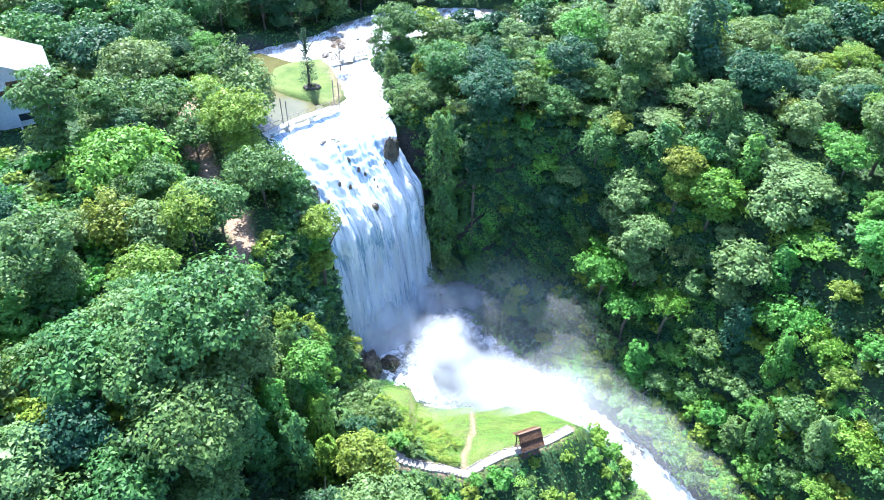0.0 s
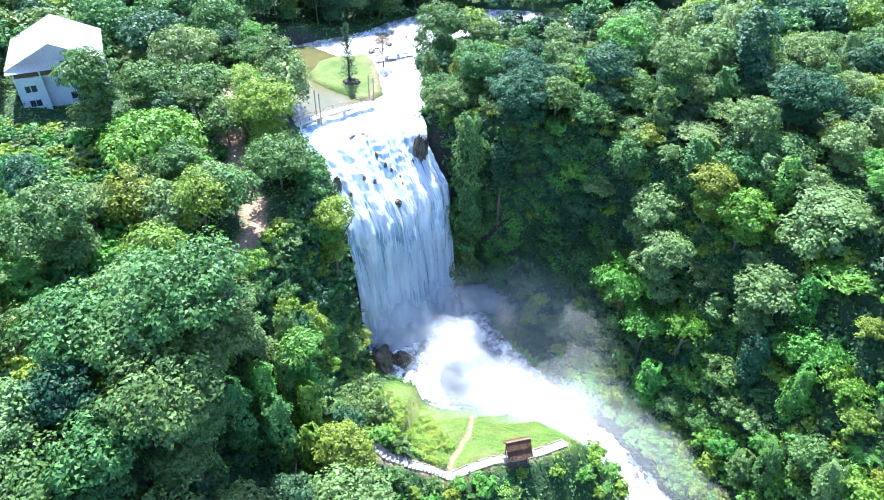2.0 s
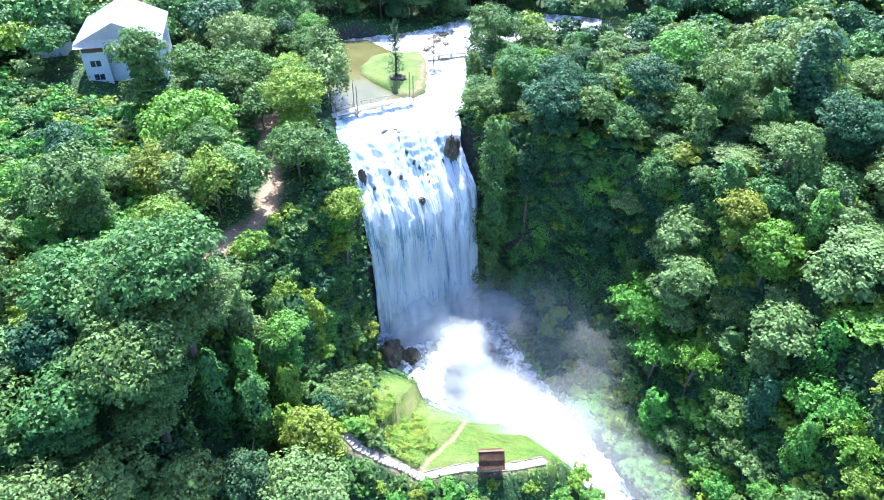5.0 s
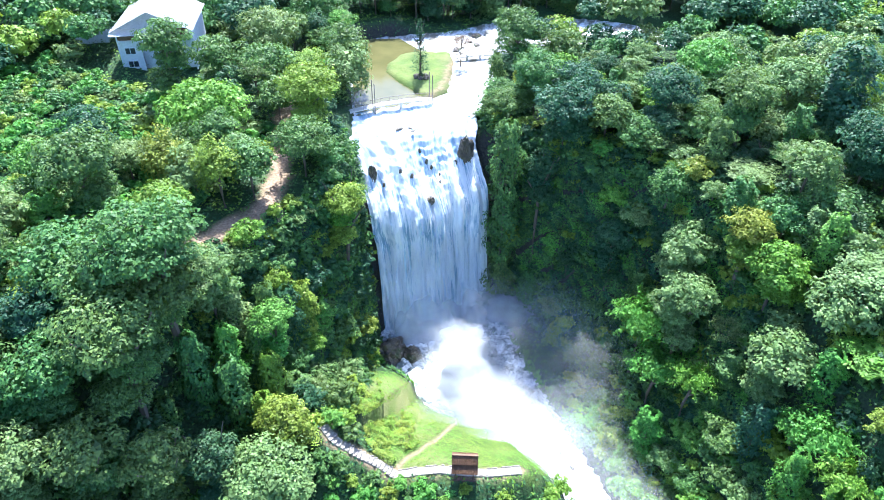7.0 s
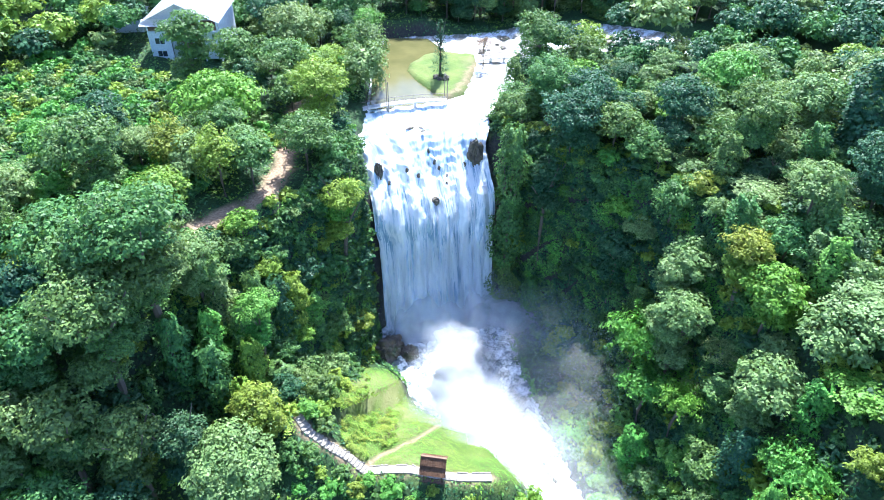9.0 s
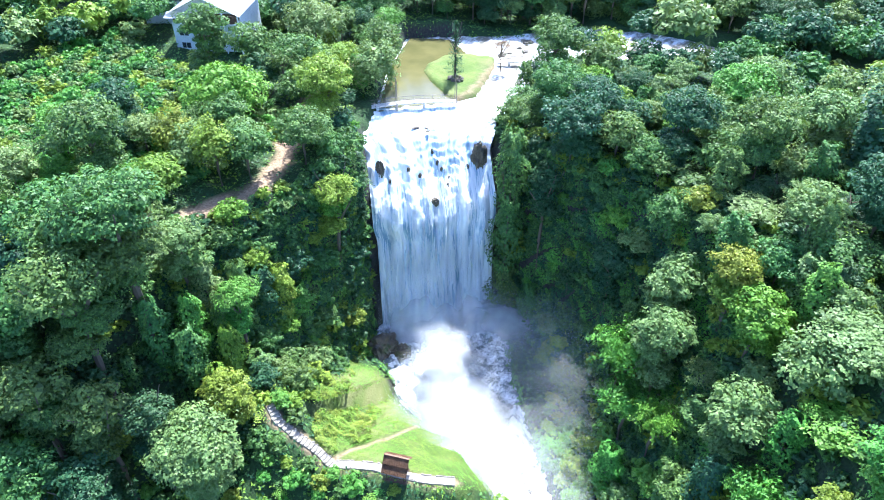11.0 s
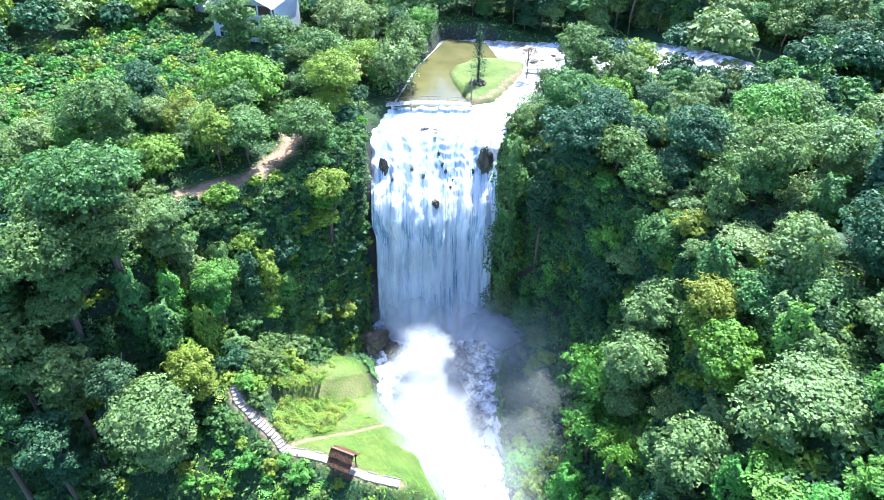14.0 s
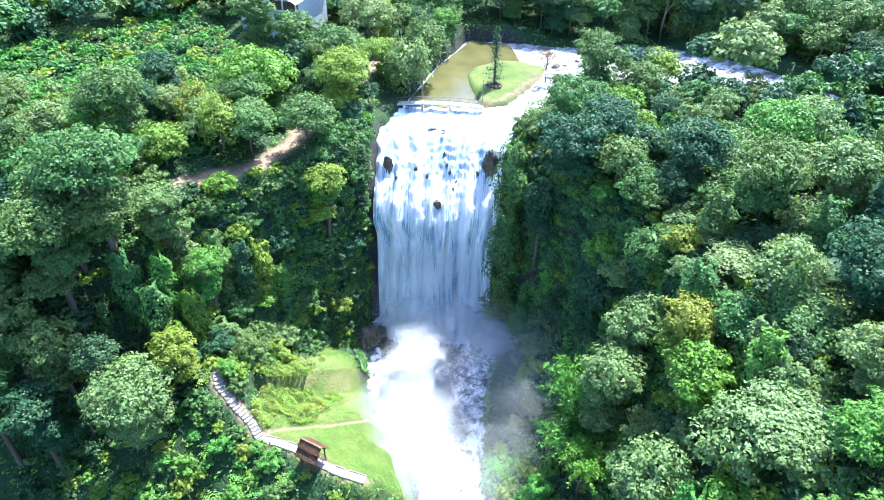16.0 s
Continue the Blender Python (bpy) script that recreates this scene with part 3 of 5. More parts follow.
def crown_round(seed, R, H, boughs, per, leaf, droop=0.0):
    """A lumpy crown: boughs like small umbrellas of leaves, set apart over an uneven dome, with dark gaps. Base of the crown at z = 0, top near H."""
    r = np.random.RandomState(seed)
    lobes = unit(r, 6, 0.0)
    k = np.arange(boughs) + 0.5
    z = 1 - 1.45 * k / boughs
    a = k * 2.39996 + r.normal(0, 0.35, boughs)
    z = np.clip(z + r.normal(0, 0.06, boughs), -0.5, 1)
    q = np.sqrt(1 - z * z)
    d = np.stack([q * np.cos(a), q * np.sin(a), z], -1)
    swell = 0.70 + 0.34 * np.max(d @ lobes.T, axis=1) ** 3 + r.normal(0, 0.09, boughs)
    c = d * swell[:, None] * np.array([R, R, H * 0.52]) * 0.90 + np.array([0, 0, H * 0.46])
    k = np.repeat(np.arange(boughs), per)
    size = R * r.uniform(0.17, 0.33, boughs)
    dd = unit(r, len(k), -0.15) + d[k] * np.array([0.45, 0.45, 0.1]) + r.normal(0, 0.1, (len(k), 3))
    dd /= np.linalg.norm(dd, axis=1)[:, None]
    ragged = 1 + 0.25 * np.sin(np.arctan2(dd[:, 1], dd[:, 0]) * 3 + k * 1.7)
    P = c[k] + dd * (size[k] * ragged * r.uniform(0.70, 1.08, len(k)))[:, None] * np.array([1.2, 1.2, 0.62])
    P[:, 2] -= droop * size[k] * r.uniform(0, 1, len(k)) ** 2 * 3
    n = boughs * per // 5
    inner = unit(r, n, -0.4)
    inner = inner * ((0.70 + 0.34 * np.max(inner @ lobes.T, axis=1) ** 3) * r.uniform(0.55, 0.80, n))[:, None] * np.array([R, R, H * 0.5]) + np.array([0, 0, H * 0.42])
    N = dd + np.array([0, 0, 0.55]) + r.normal(0, 0.32, P.shape)
    return np.concatenate([leaves(P, N, leaf, leaf * 0.72, r), leaves(inner, inner - np.array([0, 0, H * 0.3]) + r.normal(0, 0.5, inner.shape), leaf * 1.9, leaf * 1.5, r)])


def crown_column(seed, R, H, n, leaf):
    """A trunk wrapped in hanging creepers: a ragged column."""
    r = np.random.RandomState(seed)
    z = r.uniform(0, 1, n) ** 0.8
    a = r.uniform(0, 6.283, n)
    bulge = R * (0.55 + 0.45 * np.sin(z * 3.0 + 0.3)) * (1 + 0.25 * np.sin(a * 3 + z * 9 + seed)) * (1 + 0.2 * np.sin(z * 23 + a * 2))
    q = bulge * r.uniform(0.75, 1.08, n)
    P = np.stack([q * np.cos(a), q * np.sin(a), z * H], -1)
    N = np.stack([np.cos(a), np.sin(a), 0.5 + z], -1) + r.normal(0, 0.4, (n, 3))
    return leaves(P, N, leaf, leaf * 0.65, r)


def crown_airy(seed, R, H, tiers, per, leaf):
    """Flat, open layers of leaves with gaps between them."""
    r = np.random.RandomState(seed)
    out = []
    for k in range(tiers):
        a, q, z = r.uniform(0, 6.28), R * math.sqrt(r.uniform(0.03, 0.85)), H * r.uniform(0.30, 1.0)
        z *= 1 - 0.35 * (q / R) ** 2
        w = R * r.uniform(0.22, 0.40)
        u = unit(r, per)
        P = np.array([q * math.cos(a), q * math.sin(a), z]) + u * np.array([w, w, w * 0.30]) * r.uniform(0.4, 1, per)[:, None]
        out.append(leaves(P, np.array([0, 0, 1.0]) + r.normal(0, 0.45, (per, 3)), leaf, leaf * 0.55, r))
    return np.concatenate(out)


def crown_bamboo(seed, R, H, canes, per, leaf):
    """Arching canes with drooping feathery tips."""
    r = np.random.RandomState(seed)
    out = []
    for k in range(canes):
        a, reach, top = r.uniform(0, 6.28), R * r.uniform(0.3, 1.05), H * r.uniform(0.65, 1.0)
        t = r.uniform(0.25, 1.0, per)
        arch = np.stack([reach * t ** 1.7 * math.cos(a), reach * t ** 1.7 * math.sin(a), top * (1.35 * t - 0.62 * t ** 3)], -1)
        w = 0.10 + 0.65 * np.sin(np.clip(t, 0, 1) * 2.6)
        P = arch + unit(r, per) * (w * r.uniform(0.3, 1.0, per))[:, None] * R * 0.22
        N = np.stack([np.cos(a) * t, np.sin(a) * t, 1 - 0.5 * t], -1) + r.normal(0, 0.5, (per, 3))
        out.append(leaves(P, N, leaf, leaf * 0.5, r))
    return np.concatenate(out)


def crown_fronds(seed, R, fronds, pairs, width):
    """Long arched fronds with leaflets on both sides."""
    r = np.random.RandomState(seed)
    out = []
    for k in range(fronds):
        a, rise = k * 2.4 + r.uniform(-0.3, 0.3), r.uniform(0.25, 0.9)
        t = np.linspace(0.12, 1, pairs)
        q, z = R * t, R * (rise * t * 1.2 - 0.85 * t ** 2.2)
        c, s = math.cos(a), math.sin(a)
        for side in (-1, 1):
            w = width * np.sin(np.pi * (0.12 + 0.84 * t)) * side
            p0 = np.stack([q * c, q * s, z], -1)
            tip = np.stack([(q + R * 0.10) * c - w * s, (q + R * 0.10) * s + w * c, z - np.abs(w) * 0.35], -1)
            step = R / pairs * 0.55
            fwd = np.array([c, s, 0]) * step
            out.append(np.stack([p0 - fwd * 0.5, p0 + fwd * 0.8, tip + fwd * 0.3], 1))
            out.append(np.stack([p0 - fwd * 0.5, tip + fwd * 0.3, tip - fwd * 0.3], 1))
    return np.concatenate(out)


def crown_conifer(seed, R, H, tiers, per, leaf):
    r = np.random.RandomState(seed)
    out = []
    for k in range(tiers):
        t = k / tiers
        for a in r.uniform(0, 6.28, 8):
            reach = R * (1 - t) ** 0.8 * r.uniform(0.8, 1.1) + 0.15
            u = r.uniform(0.1, 1, per)
            P = np.stack([reach * u * math.cos(a), reach * u * math.sin(a), H * t + 0.12 * H / tiers * 8 * u * 0.4], -1) + r.normal(0, 0.09, (per, 3))
            out.append(leaves(P, np.array([0, 0, 1.0]) + r.normal(0, 0.5, (per, 3)), leaf, leaf * 0.4, r))
    return np.concatenate(out)


def trunk_mesh(name, seed, limbs=4, spread=0.35):
    """Trunk one metre high to its fork, with limbs reaching 0.75 m above it; scaled to each tree."""
    r = random.Random(seed)
    pieces = [tube([(0, 0, -0.06), (r.uniform(-.02, .02), r.uniform(-.02, .02), 0.4), (r.uniform(-.03, .03), r.uniform(-.03, .03), 0.8), (0, 0, 1.15)], [0.045, 0.036, 0.030, 0.014])]
    for k in range(limbs):
        a = 6.283 * k / limbs + r.uniform(-0.5, 0.5)
        z = r.uniform(0.6, 0.95)
        pieces.append(tube([(0, 0, z), (math.cos(a) * spread * 0.5, math.sin(a) * spread * 0.5, z + 0.18), (math.cos(a) * spread, math.sin(a) * spread, z + r.uniform(0.28, 0.42))], [0.02, 0.014, 0.005], 5))
    v, f = joined(pieces)
    me = bpy.data.meshes.new(name)
    me.from_pydata([tuple(p) for p in v], [], f)
    me.materials.append(BARK)
    return me


TRUNKS = [trunk_mesh("trunk", s) for s in range(4)]
SHAPES = {
    "big": [(5.5, 9.0, crown_round(s, 5.5, 9.0, 62, 68, 0.44)) for s in (1, 2, 3)],
    "round": [(4.0, 6.5, crown_round(s, 4.0, 6.5, 42, 58, 0.40)) for s in (11, 12, 13, 14)],
    "small": [(2.6, 4.2, crown_round(s, 2.6, 4.2, 24, 48, 0.36)) for s in (21, 22, 23)],
    "weeping": [(3.6, 9.0, crown_round(s, 3.6, 9.0, 50, 50, 0.40, 1.0)) for s in (31, 32)],
    "column": [(2.2, 10.0, crown_column(s, 2.2, 10.0, 2700, 0.40)) for s in (41, 42, 43)],
    "airy": [(4.2, 5.0, crown_airy(s, 4.2, 5.0, 40, 62, 0.38)) for s in (51, 52, 53)],
    "bamboo": [(5.0, 8.0, crown_bamboo(s, 5.0, 8.0, 60, 60, 0.5)) for s in (61, 62)],
    "shrub": [(1.5, 1.9, crown_round(s, 1.5, 1.9, 13, 36, 0.33)) for s in (71, 72, 73)],
    "broad_leaf": [(2.2, 2.0, crown_fronds(s, 2.2, 13, 5, 0.42)) for s in (81, 82)],
    "palm": [(3.2, 2.6, crown_fronds(s, 3.2, 15, 14, 0.75)) for s in (91, 92)],
    "conifer": [(2.4, 12.5, crown_conifer(s, 2.4, 12.5, 22, 16, 0.35)) for s in (95,)],
}
CROWNS = {}


def crown_data(shape, k, colour):
    if (shape, k, colour) not in CROWNS:
        CROWNS[shape, k, colour] = quad_mesh("crown", SHAPES[shape][k][2], LEAF[colour], 3)
    return CROWNS[shape, k, colour]


KIND = {"big": ("broadleaf_tree", "tree", "tall spreading"), "round": ("broadleaf_tree", "tree", "round-crowned"), "small": ("small_tree", "tree", "small"), "weeping": ("drooping_tree", "tree", "drooping"),
        "column": ("creeper_tree", "tree", "creeper-draped"), "airy": ("open_crowned_tree", "tree", "open-crowned"), "bamboo": ("bamboo", "bamboo", "arching"), "shrub": ("shrub", "shrub", "low dense"),
        "broad_leaf": ("banana_plant", "plant", "broad-leaved"), "palm": ("palm", "palm", "feathery"), "conifer": ("conifer", "tree", "slender")}
TONE = {"mid": "green", "lime": "bright green", "yellow": "yellow-green", "pale": "pale grey-green", "deep": "dark green", "fresh": "fresh emerald-green", "dry": "dry straw-coloured"}
plant_rng = random.Random(7)
planted = []


def plant(shape, colour, x, y, top, radius, where, sink=0.0):
    """A tree or bush whose highest leaves reach top (world z) with the crown's radius; it stands on the ground."""
    k = plant_rng.randrange(len(SHAPES[shape]))
    R, H, _ = SHAPES[shape][k]
    g = ground_at(x, y) - 0.05
    s = radius / R
    crown_h = H * s
    if top - g < crown_h * 1.05:
        crown_z = g + 0.04 * crown_h
        zs = max(0.45, (top - crown_z) / H)
    else:
        crown_z, zs = top - crown_h, s
        if shape == "column":
            pieces = max(1, round((top - g) / (H * s * 1.15)))
            zs = (top - g) / H / pieces * 1.08
            crown_z = top - H * zs
    name, category, word = KIND[shape]
    ob = empty(name, pose(x, y, g, 0, 0, plant_rng.uniform(0, 360)), f"{word} {TONE[colour]} {category} {where}", category, where)
    c = new("crown", crown_data(shape, k, colour))
    c.parent, c.location, c.scale = ob, (0, 0, crown_z - g), (s, s, zs)
    low, n = crown_z - g, 0
    while shape == "column" and low > 0.5:
        low -= H * zs * 0.92
        a = plant_rng.uniform(0, 6.28)
        c = new("crown", crown_data(shape, plant_rng.randrange(3), colour))
        c.parent, c.scale, c.location, c.rotation_euler = ob, (s * 1.1, s * 1.1, zs), (0.2 * math.cos(a), 0.2 * math.sin(a), max(low, -0.4 * H * zs)), (0, 0, a)
    while shape in ("big", "round") and low > 0.55 * crown_h and n < 2:
        low, n = low - 0.48 * crown_h, n + 1
        k2 = plant_rng.randrange(len(SHAPES[shape]))
        e, a = s * plant_rng.uniform(0.62, 0.85), plant_rng.uniform(0, 6.28)
        c = new("crown", crown_data(shape, k2, colour))
        c.parent, c.scale = ob, (e, e, e)
        c.location, c.rotation_euler = (0.32 * radius * math.cos(a), 0.32 * radius * math.sin(a), max(low, 0.3)), (0, 0, a)
    if shape not in ("shrub", "broad_leaf"):
        t = new("trunk", TRUNKS[plant_rng.randrange(4)])
        hgt = max(0.8, crown_z - g + 0.35 * H * zs)
        if shape == "conifer":
            hgt = 0.8 * (top - g)
        thick = min(max(hgt * 0.8, radius * 1.3), radius * 2.6)
        t.parent, t.scale = ob, (thick, thick, hgt)
    planted.append((x, y, radius))
    return ob


LEFT_SLOPE = [("big", "mid", -24, 50, 50.5, 6.0), ("big", "mid", -24, 42, 43.5, 5.5), ("round", "mid", -31, 37, 38, 4.5), ("round", "deep", -26, 40, 24, 4.5), ("round", "deep", -20, 33, 16, 4.5),
              ("round", "mid", -37, 47.5, 45, 4.8), ("round", "deep", -37, 41, 40.5, 4.2), ("round", "mid", -36, 33, 37.5, 4.5), ("round", "mid", -29.5, 46, 45.5, 4.2), ("big", "pale", -7.0, 42, 23.5, 5.4),
              ("round", "yellow", -9.2, 50.5, 23, 3.6), ("round", "deep", -13.5, 41, 24.5, 3.2), ("column", "mid", -18.7, 52, 26, 2.4), ("column", "lime", -16, 57, 24, 2.0), ("round", "fresh", -17.4, 61, 29, 3.0),
              ("round", "mid", -24, 33, 31, 4.5), ("round", "pale", -29.5, 28.5, 32, 4.2), ("round", "mid", -17.5, 37, 27.5, 4.0), ("big", "mid", -33, 24, 33, 5.0), ("round", "deep", -14, 31, 21, 4.0), ("round", "mid", -20, 26.5, 24, 4.2),
              ("column", "fresh", -21, 55, 29, 1.9), ("column", "mid", -22.5, 50, 31, 2.1), ("column", "mid", -19.5, 59.5, 27, 1.8), ("column", "pale", -23.5, 60, 31, 2.0), ("column", "lime", -14.5, 53, 20, 1.8), ("column", "mid", -20.5, 64, 29.5, 2.0)]
LEFT_RIM = [("round", "pale", -24.9, 58, 38.5, 3.4), ("small", "mid", -25, 60, 33, 2.8), ("round", "mid", -31.5, 78, 43.5, 4.3), ("round", "pale", -39.5, 74, 42.5, 4.6), ("big", "mid", -27.5, 87, 44, 4.6),
            ("round", "lime", -19, 85, 35, 3.6), ("small", "mid", -26, 94.5, 38, 2.8), ("airy", "pale", -24, 79, 29, 2.6), ("big", "lime", -49, 89, 46.5, 7.0), ("big", "mid", -49.5, 108, 46.5, 5.5),
            ("weeping", "pale", -36, 117, 46, 4.6), ("weeping", "mid", -40, 124, 47.5, 4.4), ("airy", "lime", -42.5, 111, 44.5, 3.8), ("round", "mid", -62.5, 96.5, 52.5, 4.5), ("round", "mid", -57, 103.5, 48, 4.6), ("small", "yellow", -16.2, 83.5, 7.5, 2.4), ("round", "mid", -42, 101, 43, 4.2)]
RIGHT_RIM = [("column", "mid", 0.8, 111, 38.8, 2.8), ("big", "deep", 9.5, 116, 45.5, 5.0), ("round", "mid", 16.4, 120, 43, 4.5), ("big", "mid", 1, 126, 46.5, 5.0), ("round", "mid", 0.5, 147, 44, 4.5),
             ("big", "deep", 26, 126, 47.5, 5.0), ("round", "mid", 31.8, 118, 37, 4.0), ("round", "pale", 41.7, 113, 38, 4.0), ("airy", "pale", 48, 116.5, 42, 3.6), ("round", "mid", 55, 106, 41.5, 4.2),
             ("round", "yellow", 43.4, 101, 37.2, 3.6), ("round", "lime", 48.2, 96.5, 35, 4.4), ("round", "pale", 35.5, 104, 30, 4.4), ("column", "deep", 53.4, 132, 54, 4.2), ("round", "pale", 45.3, 133, 50, 4.4)]
RIGHT_SLOPE = [("round", "pale", 37.5, 96, 26, 4.2), ("bamboo", "fresh", 31.5, 96.5, 19.5, 7.0), ("bamboo", "fresh", 35.5, 91, 14.5, 5.8), ("round", "pale", 51, 86, 27.5, 4.8), ("bamboo", "lime", 41, 87, 17, 4.5),
               ("round", "pale", 57, 91, 36, 5.0), ("big", "pale", 60.5, 94, 38, 5.5), ("bamboo", "fresh", 58, 77, 24, 5.5), ("round", "lime", 61.5, 85, 26, 4.5), ("small", "mid", 47, 81, 12, 3.0),
               ("round", "deep", 23, 109.5, 24, 3.6), ("round", "pale", 26, 112, 27, 3.6), ("bamboo", "fresh", 55, 79, 21.5, 4.5), ("bamboo", "lime", 60, 72, 22.5, 5.0), ("round", "mid", 57, 65, 13, 4.0)]
RIGHT_FAR = [("round", "pale", 39.4, 137, 45, 4.5), ("round", "pale", 33.7, 148, 47.5, 4.5), ("round", "pale", 16, 163, 42, 4.2), ("round", "mid", 32.6, 124, 42, 4.4), ("round", "deep", 7, 113, 33, 3.4), ("airy", "pale", 44.5, 94, 21, 3.0)]
for rows_, where in ((LEFT_SLOPE, "on the gorge slope"), (LEFT_RIM, "along the gorge rim"), (RIGHT_RIM, "on the wooded plateau edge"), (RIGHT_SLOPE, "above the river bank"), (RIGHT_FAR, "on the wooded plateau")):
    for shape, colour, x, y, top, radius in rows_:
        plant(shape, colour, x, y, top, radius, where)
plant("conifer", "deep", -28.3, 135.0, 46.0, 2.3, "on the grassy island")
plant("airy", "dry", -23.0, 146.0, 39.5, 1.9, "on the grassy island")

FAR_BANK = [(-62, 156), (-53, 162), (-43, 168.5), (-36, 174), (-30, 183), (-22, 190), (-10, 195), (6, 198), (24, 197), (44, 196)]
bank_rng = random.Random(17)
for k in range(44):
    t = (k + bank_rng.random()) / 44 * (len(FAR_BANK) - 1.001)
    i, row = int(t), k % 2
    x, y = (FAR_BANK[i][j] + (t - i) * (FAR_BANK[i + 1][j] - FAR_BANK[i][j]) for j in (0, 1))
    plant(bank_rng.choice(["round", "round", "weeping", "column", "big"]), bank_rng.choice(["deep", "deep", "mid", "mid", "pale"]), x - row * 2.5, y + row * 6 + bank_rng.uniform(-1, 2),
          33 + bank_rng.uniform(11, 17) + row * 3, bank_rng.uniform(3.2, 4.8), "along the far river bank")

HOUSE_AT = (-75, 110)
scatter = random.Random(11)
cells = {}
for p in planted:
    cells.setdefault((int(p[0] // 12), int(p[1] // 12)), []).append(p)


def claim(x, y, radius, gap):
    """Takes the place if no crown stands too near."""
    cx, cy = int(x // 12), int(y // 12)
    for i in (-1, 0, 1):
        for j in (-1, 0, 1):
            for px, py, pr in cells.get((cx + i, cy + j), ()):
                if (x - px) ** 2 + (y - py) ** 2 < (gap * (radius + pr)) ** 2:
                    return False
    cells.setdefault((cx, cy), []).append((x, y, radius))
    return True


def open_ground(X, Y):
    """Distance to the nearest thing that must stay clear of trees: water, lawn, paths, the house."""
    d, w, _ = to_line(RIVER, X, Y)
    a, b = (X + Y) * 0.7071, (X - Y) * 0.7071
    fall = np.maximum(np.maximum(52 - a, a - 79), np.maximum(-106 - b, b + 74))
    out = np.minimum(sdf(UPPER, X, Y), np.minimum(sdf(LAWN, X, Y), to_line(TRAIL, X, Y)[0] - 1.6))
    out = np.minimum(out, np.minimum(d - w - 0.5, to_line([p[:2] for p in PATH], X, Y)[0] - 0.8))
    return np.minimum(out, np.minimum(np.hypot(X - HOUSE_AT[0], Y - HOUSE_AT[1]) - 12, fall))


def spots_in(seed, n, x0, x1, y0, y1):
    """Random places over which the flight looks: x, y, ground, clear distance, distance from the gorge floor, from the rim, hillside."""
    r = np.random.RandomState(seed)
    X, Y = r.uniform(x0, x1, n), r.uniform(y0, y1, n)
    ok = (Y > 0.55 * (-X) - 14) & (Y > 0.95 * (X - 30)) | (X < -100) & (Y > 45)
    X, Y = X[ok], Y[ok]
    hill = (X < -38) & (Y > 40) & (Y < 97) & (X > -100)
    return zip(X, Y, height(X, Y), open_ground(X, Y), sdf(FLOOR, X, Y), sdf(RIM, X, Y), hill)


def choice(pairs):
    return scatter.choices([p[0] for p in pairs], [p[1] for p in pairs])[0]


TALL = {"round": 9.0, "big": 13, "small": 5.5, "airy": 9.0, "column": 9.5, "weeping": 11, "palm": 5, "bamboo": 7.5}
limit = {"big": 70, "round": 170, "small": 220, "airy": 40, "column": 60, "weeping": 25, "palm": 25, "bamboo": 25}
for x, y, g, clear, inside, rim, hill in spots_in(5, 9000, -62, 82, 26, 150):
    if inside < (10.0 if x > 15 and y > 84 else 1.0) or (hill and scatter.random() > 0.05) or (x > -14 and 140 < y < 180 and clear < 6):
        continue
    steep = rim < -1.5
    shape = choice([("round", 5), ("big", 1.0 if steep else 2.0), ("small", 5 if steep else 1.5), ("airy", 0.8), ("column", 2.0 if steep else 0.7), ("weeping", 0.5), ("palm", 0.7), ("bamboo", 0.8 if x > 25 and steep else 0.0)])
    if inside < 7 and shape in ("big", "weeping", "round", "airy"):
        shape = "small"
    if limit[shape] == 0:
        continue
    low_bank = x > 36 and y < 102
    colour = choice([("mid", 4), ("deep", 0.5 if low_bank else 4.0 if x > 0 and y > 112 else 1.9), ("lime", 1.7), ("pale", 2.6 if x > 20 else 0.9), ("yellow", 0.5), ("fresh", 6 if low_bank else 0.7)])
    R = SHAPES[shape][0][0] * scatter.uniform(0.75, 1.1)
    if clear < R * 0.75 or not claim(x, y, R, 0.62):
        continue
    limit[shape] -= 1
    plant(shape, colour, x, y, g + TALL[shape] * scatter.uniform(0.7, 1.15), R, "in the gorge forest")

# bushes and broad-leaved plants near the path and the banks
left_over = {"shrub": 280, "broad_leaf": 90}
for x, y, g, clear, inside, rim, hill in spots_in(6, 9000, -26, 62, 34, 100):
    near_path = -8 < x < 24 and y < 64
    bank = x > 20 and inside < (9 if y < 84 else 2)
    foot = inside > -1 and -22 < x < -6 and y > 50
    if not (near_path or bank or foot) or clear < (2.2 if 18 < x < 34 else 0.6):
        continue
    R = scatter.uniform(0.9, 1.9)
    shape = "broad_leaf" if scatter.random() < (0.75 if foot else 0.10) else "shrub"
    if left_over[shape] == 0 or not claim(x, y, R, 0.5):
        continue
    left_over[shape] -= 1
    plant(shape, choice([("lime", 3), ("mid", 1.8), ("fresh", 2.2), ("yellow", 0.5)]), x, y, g + R * 1.3, R, "on the slope below the forest")


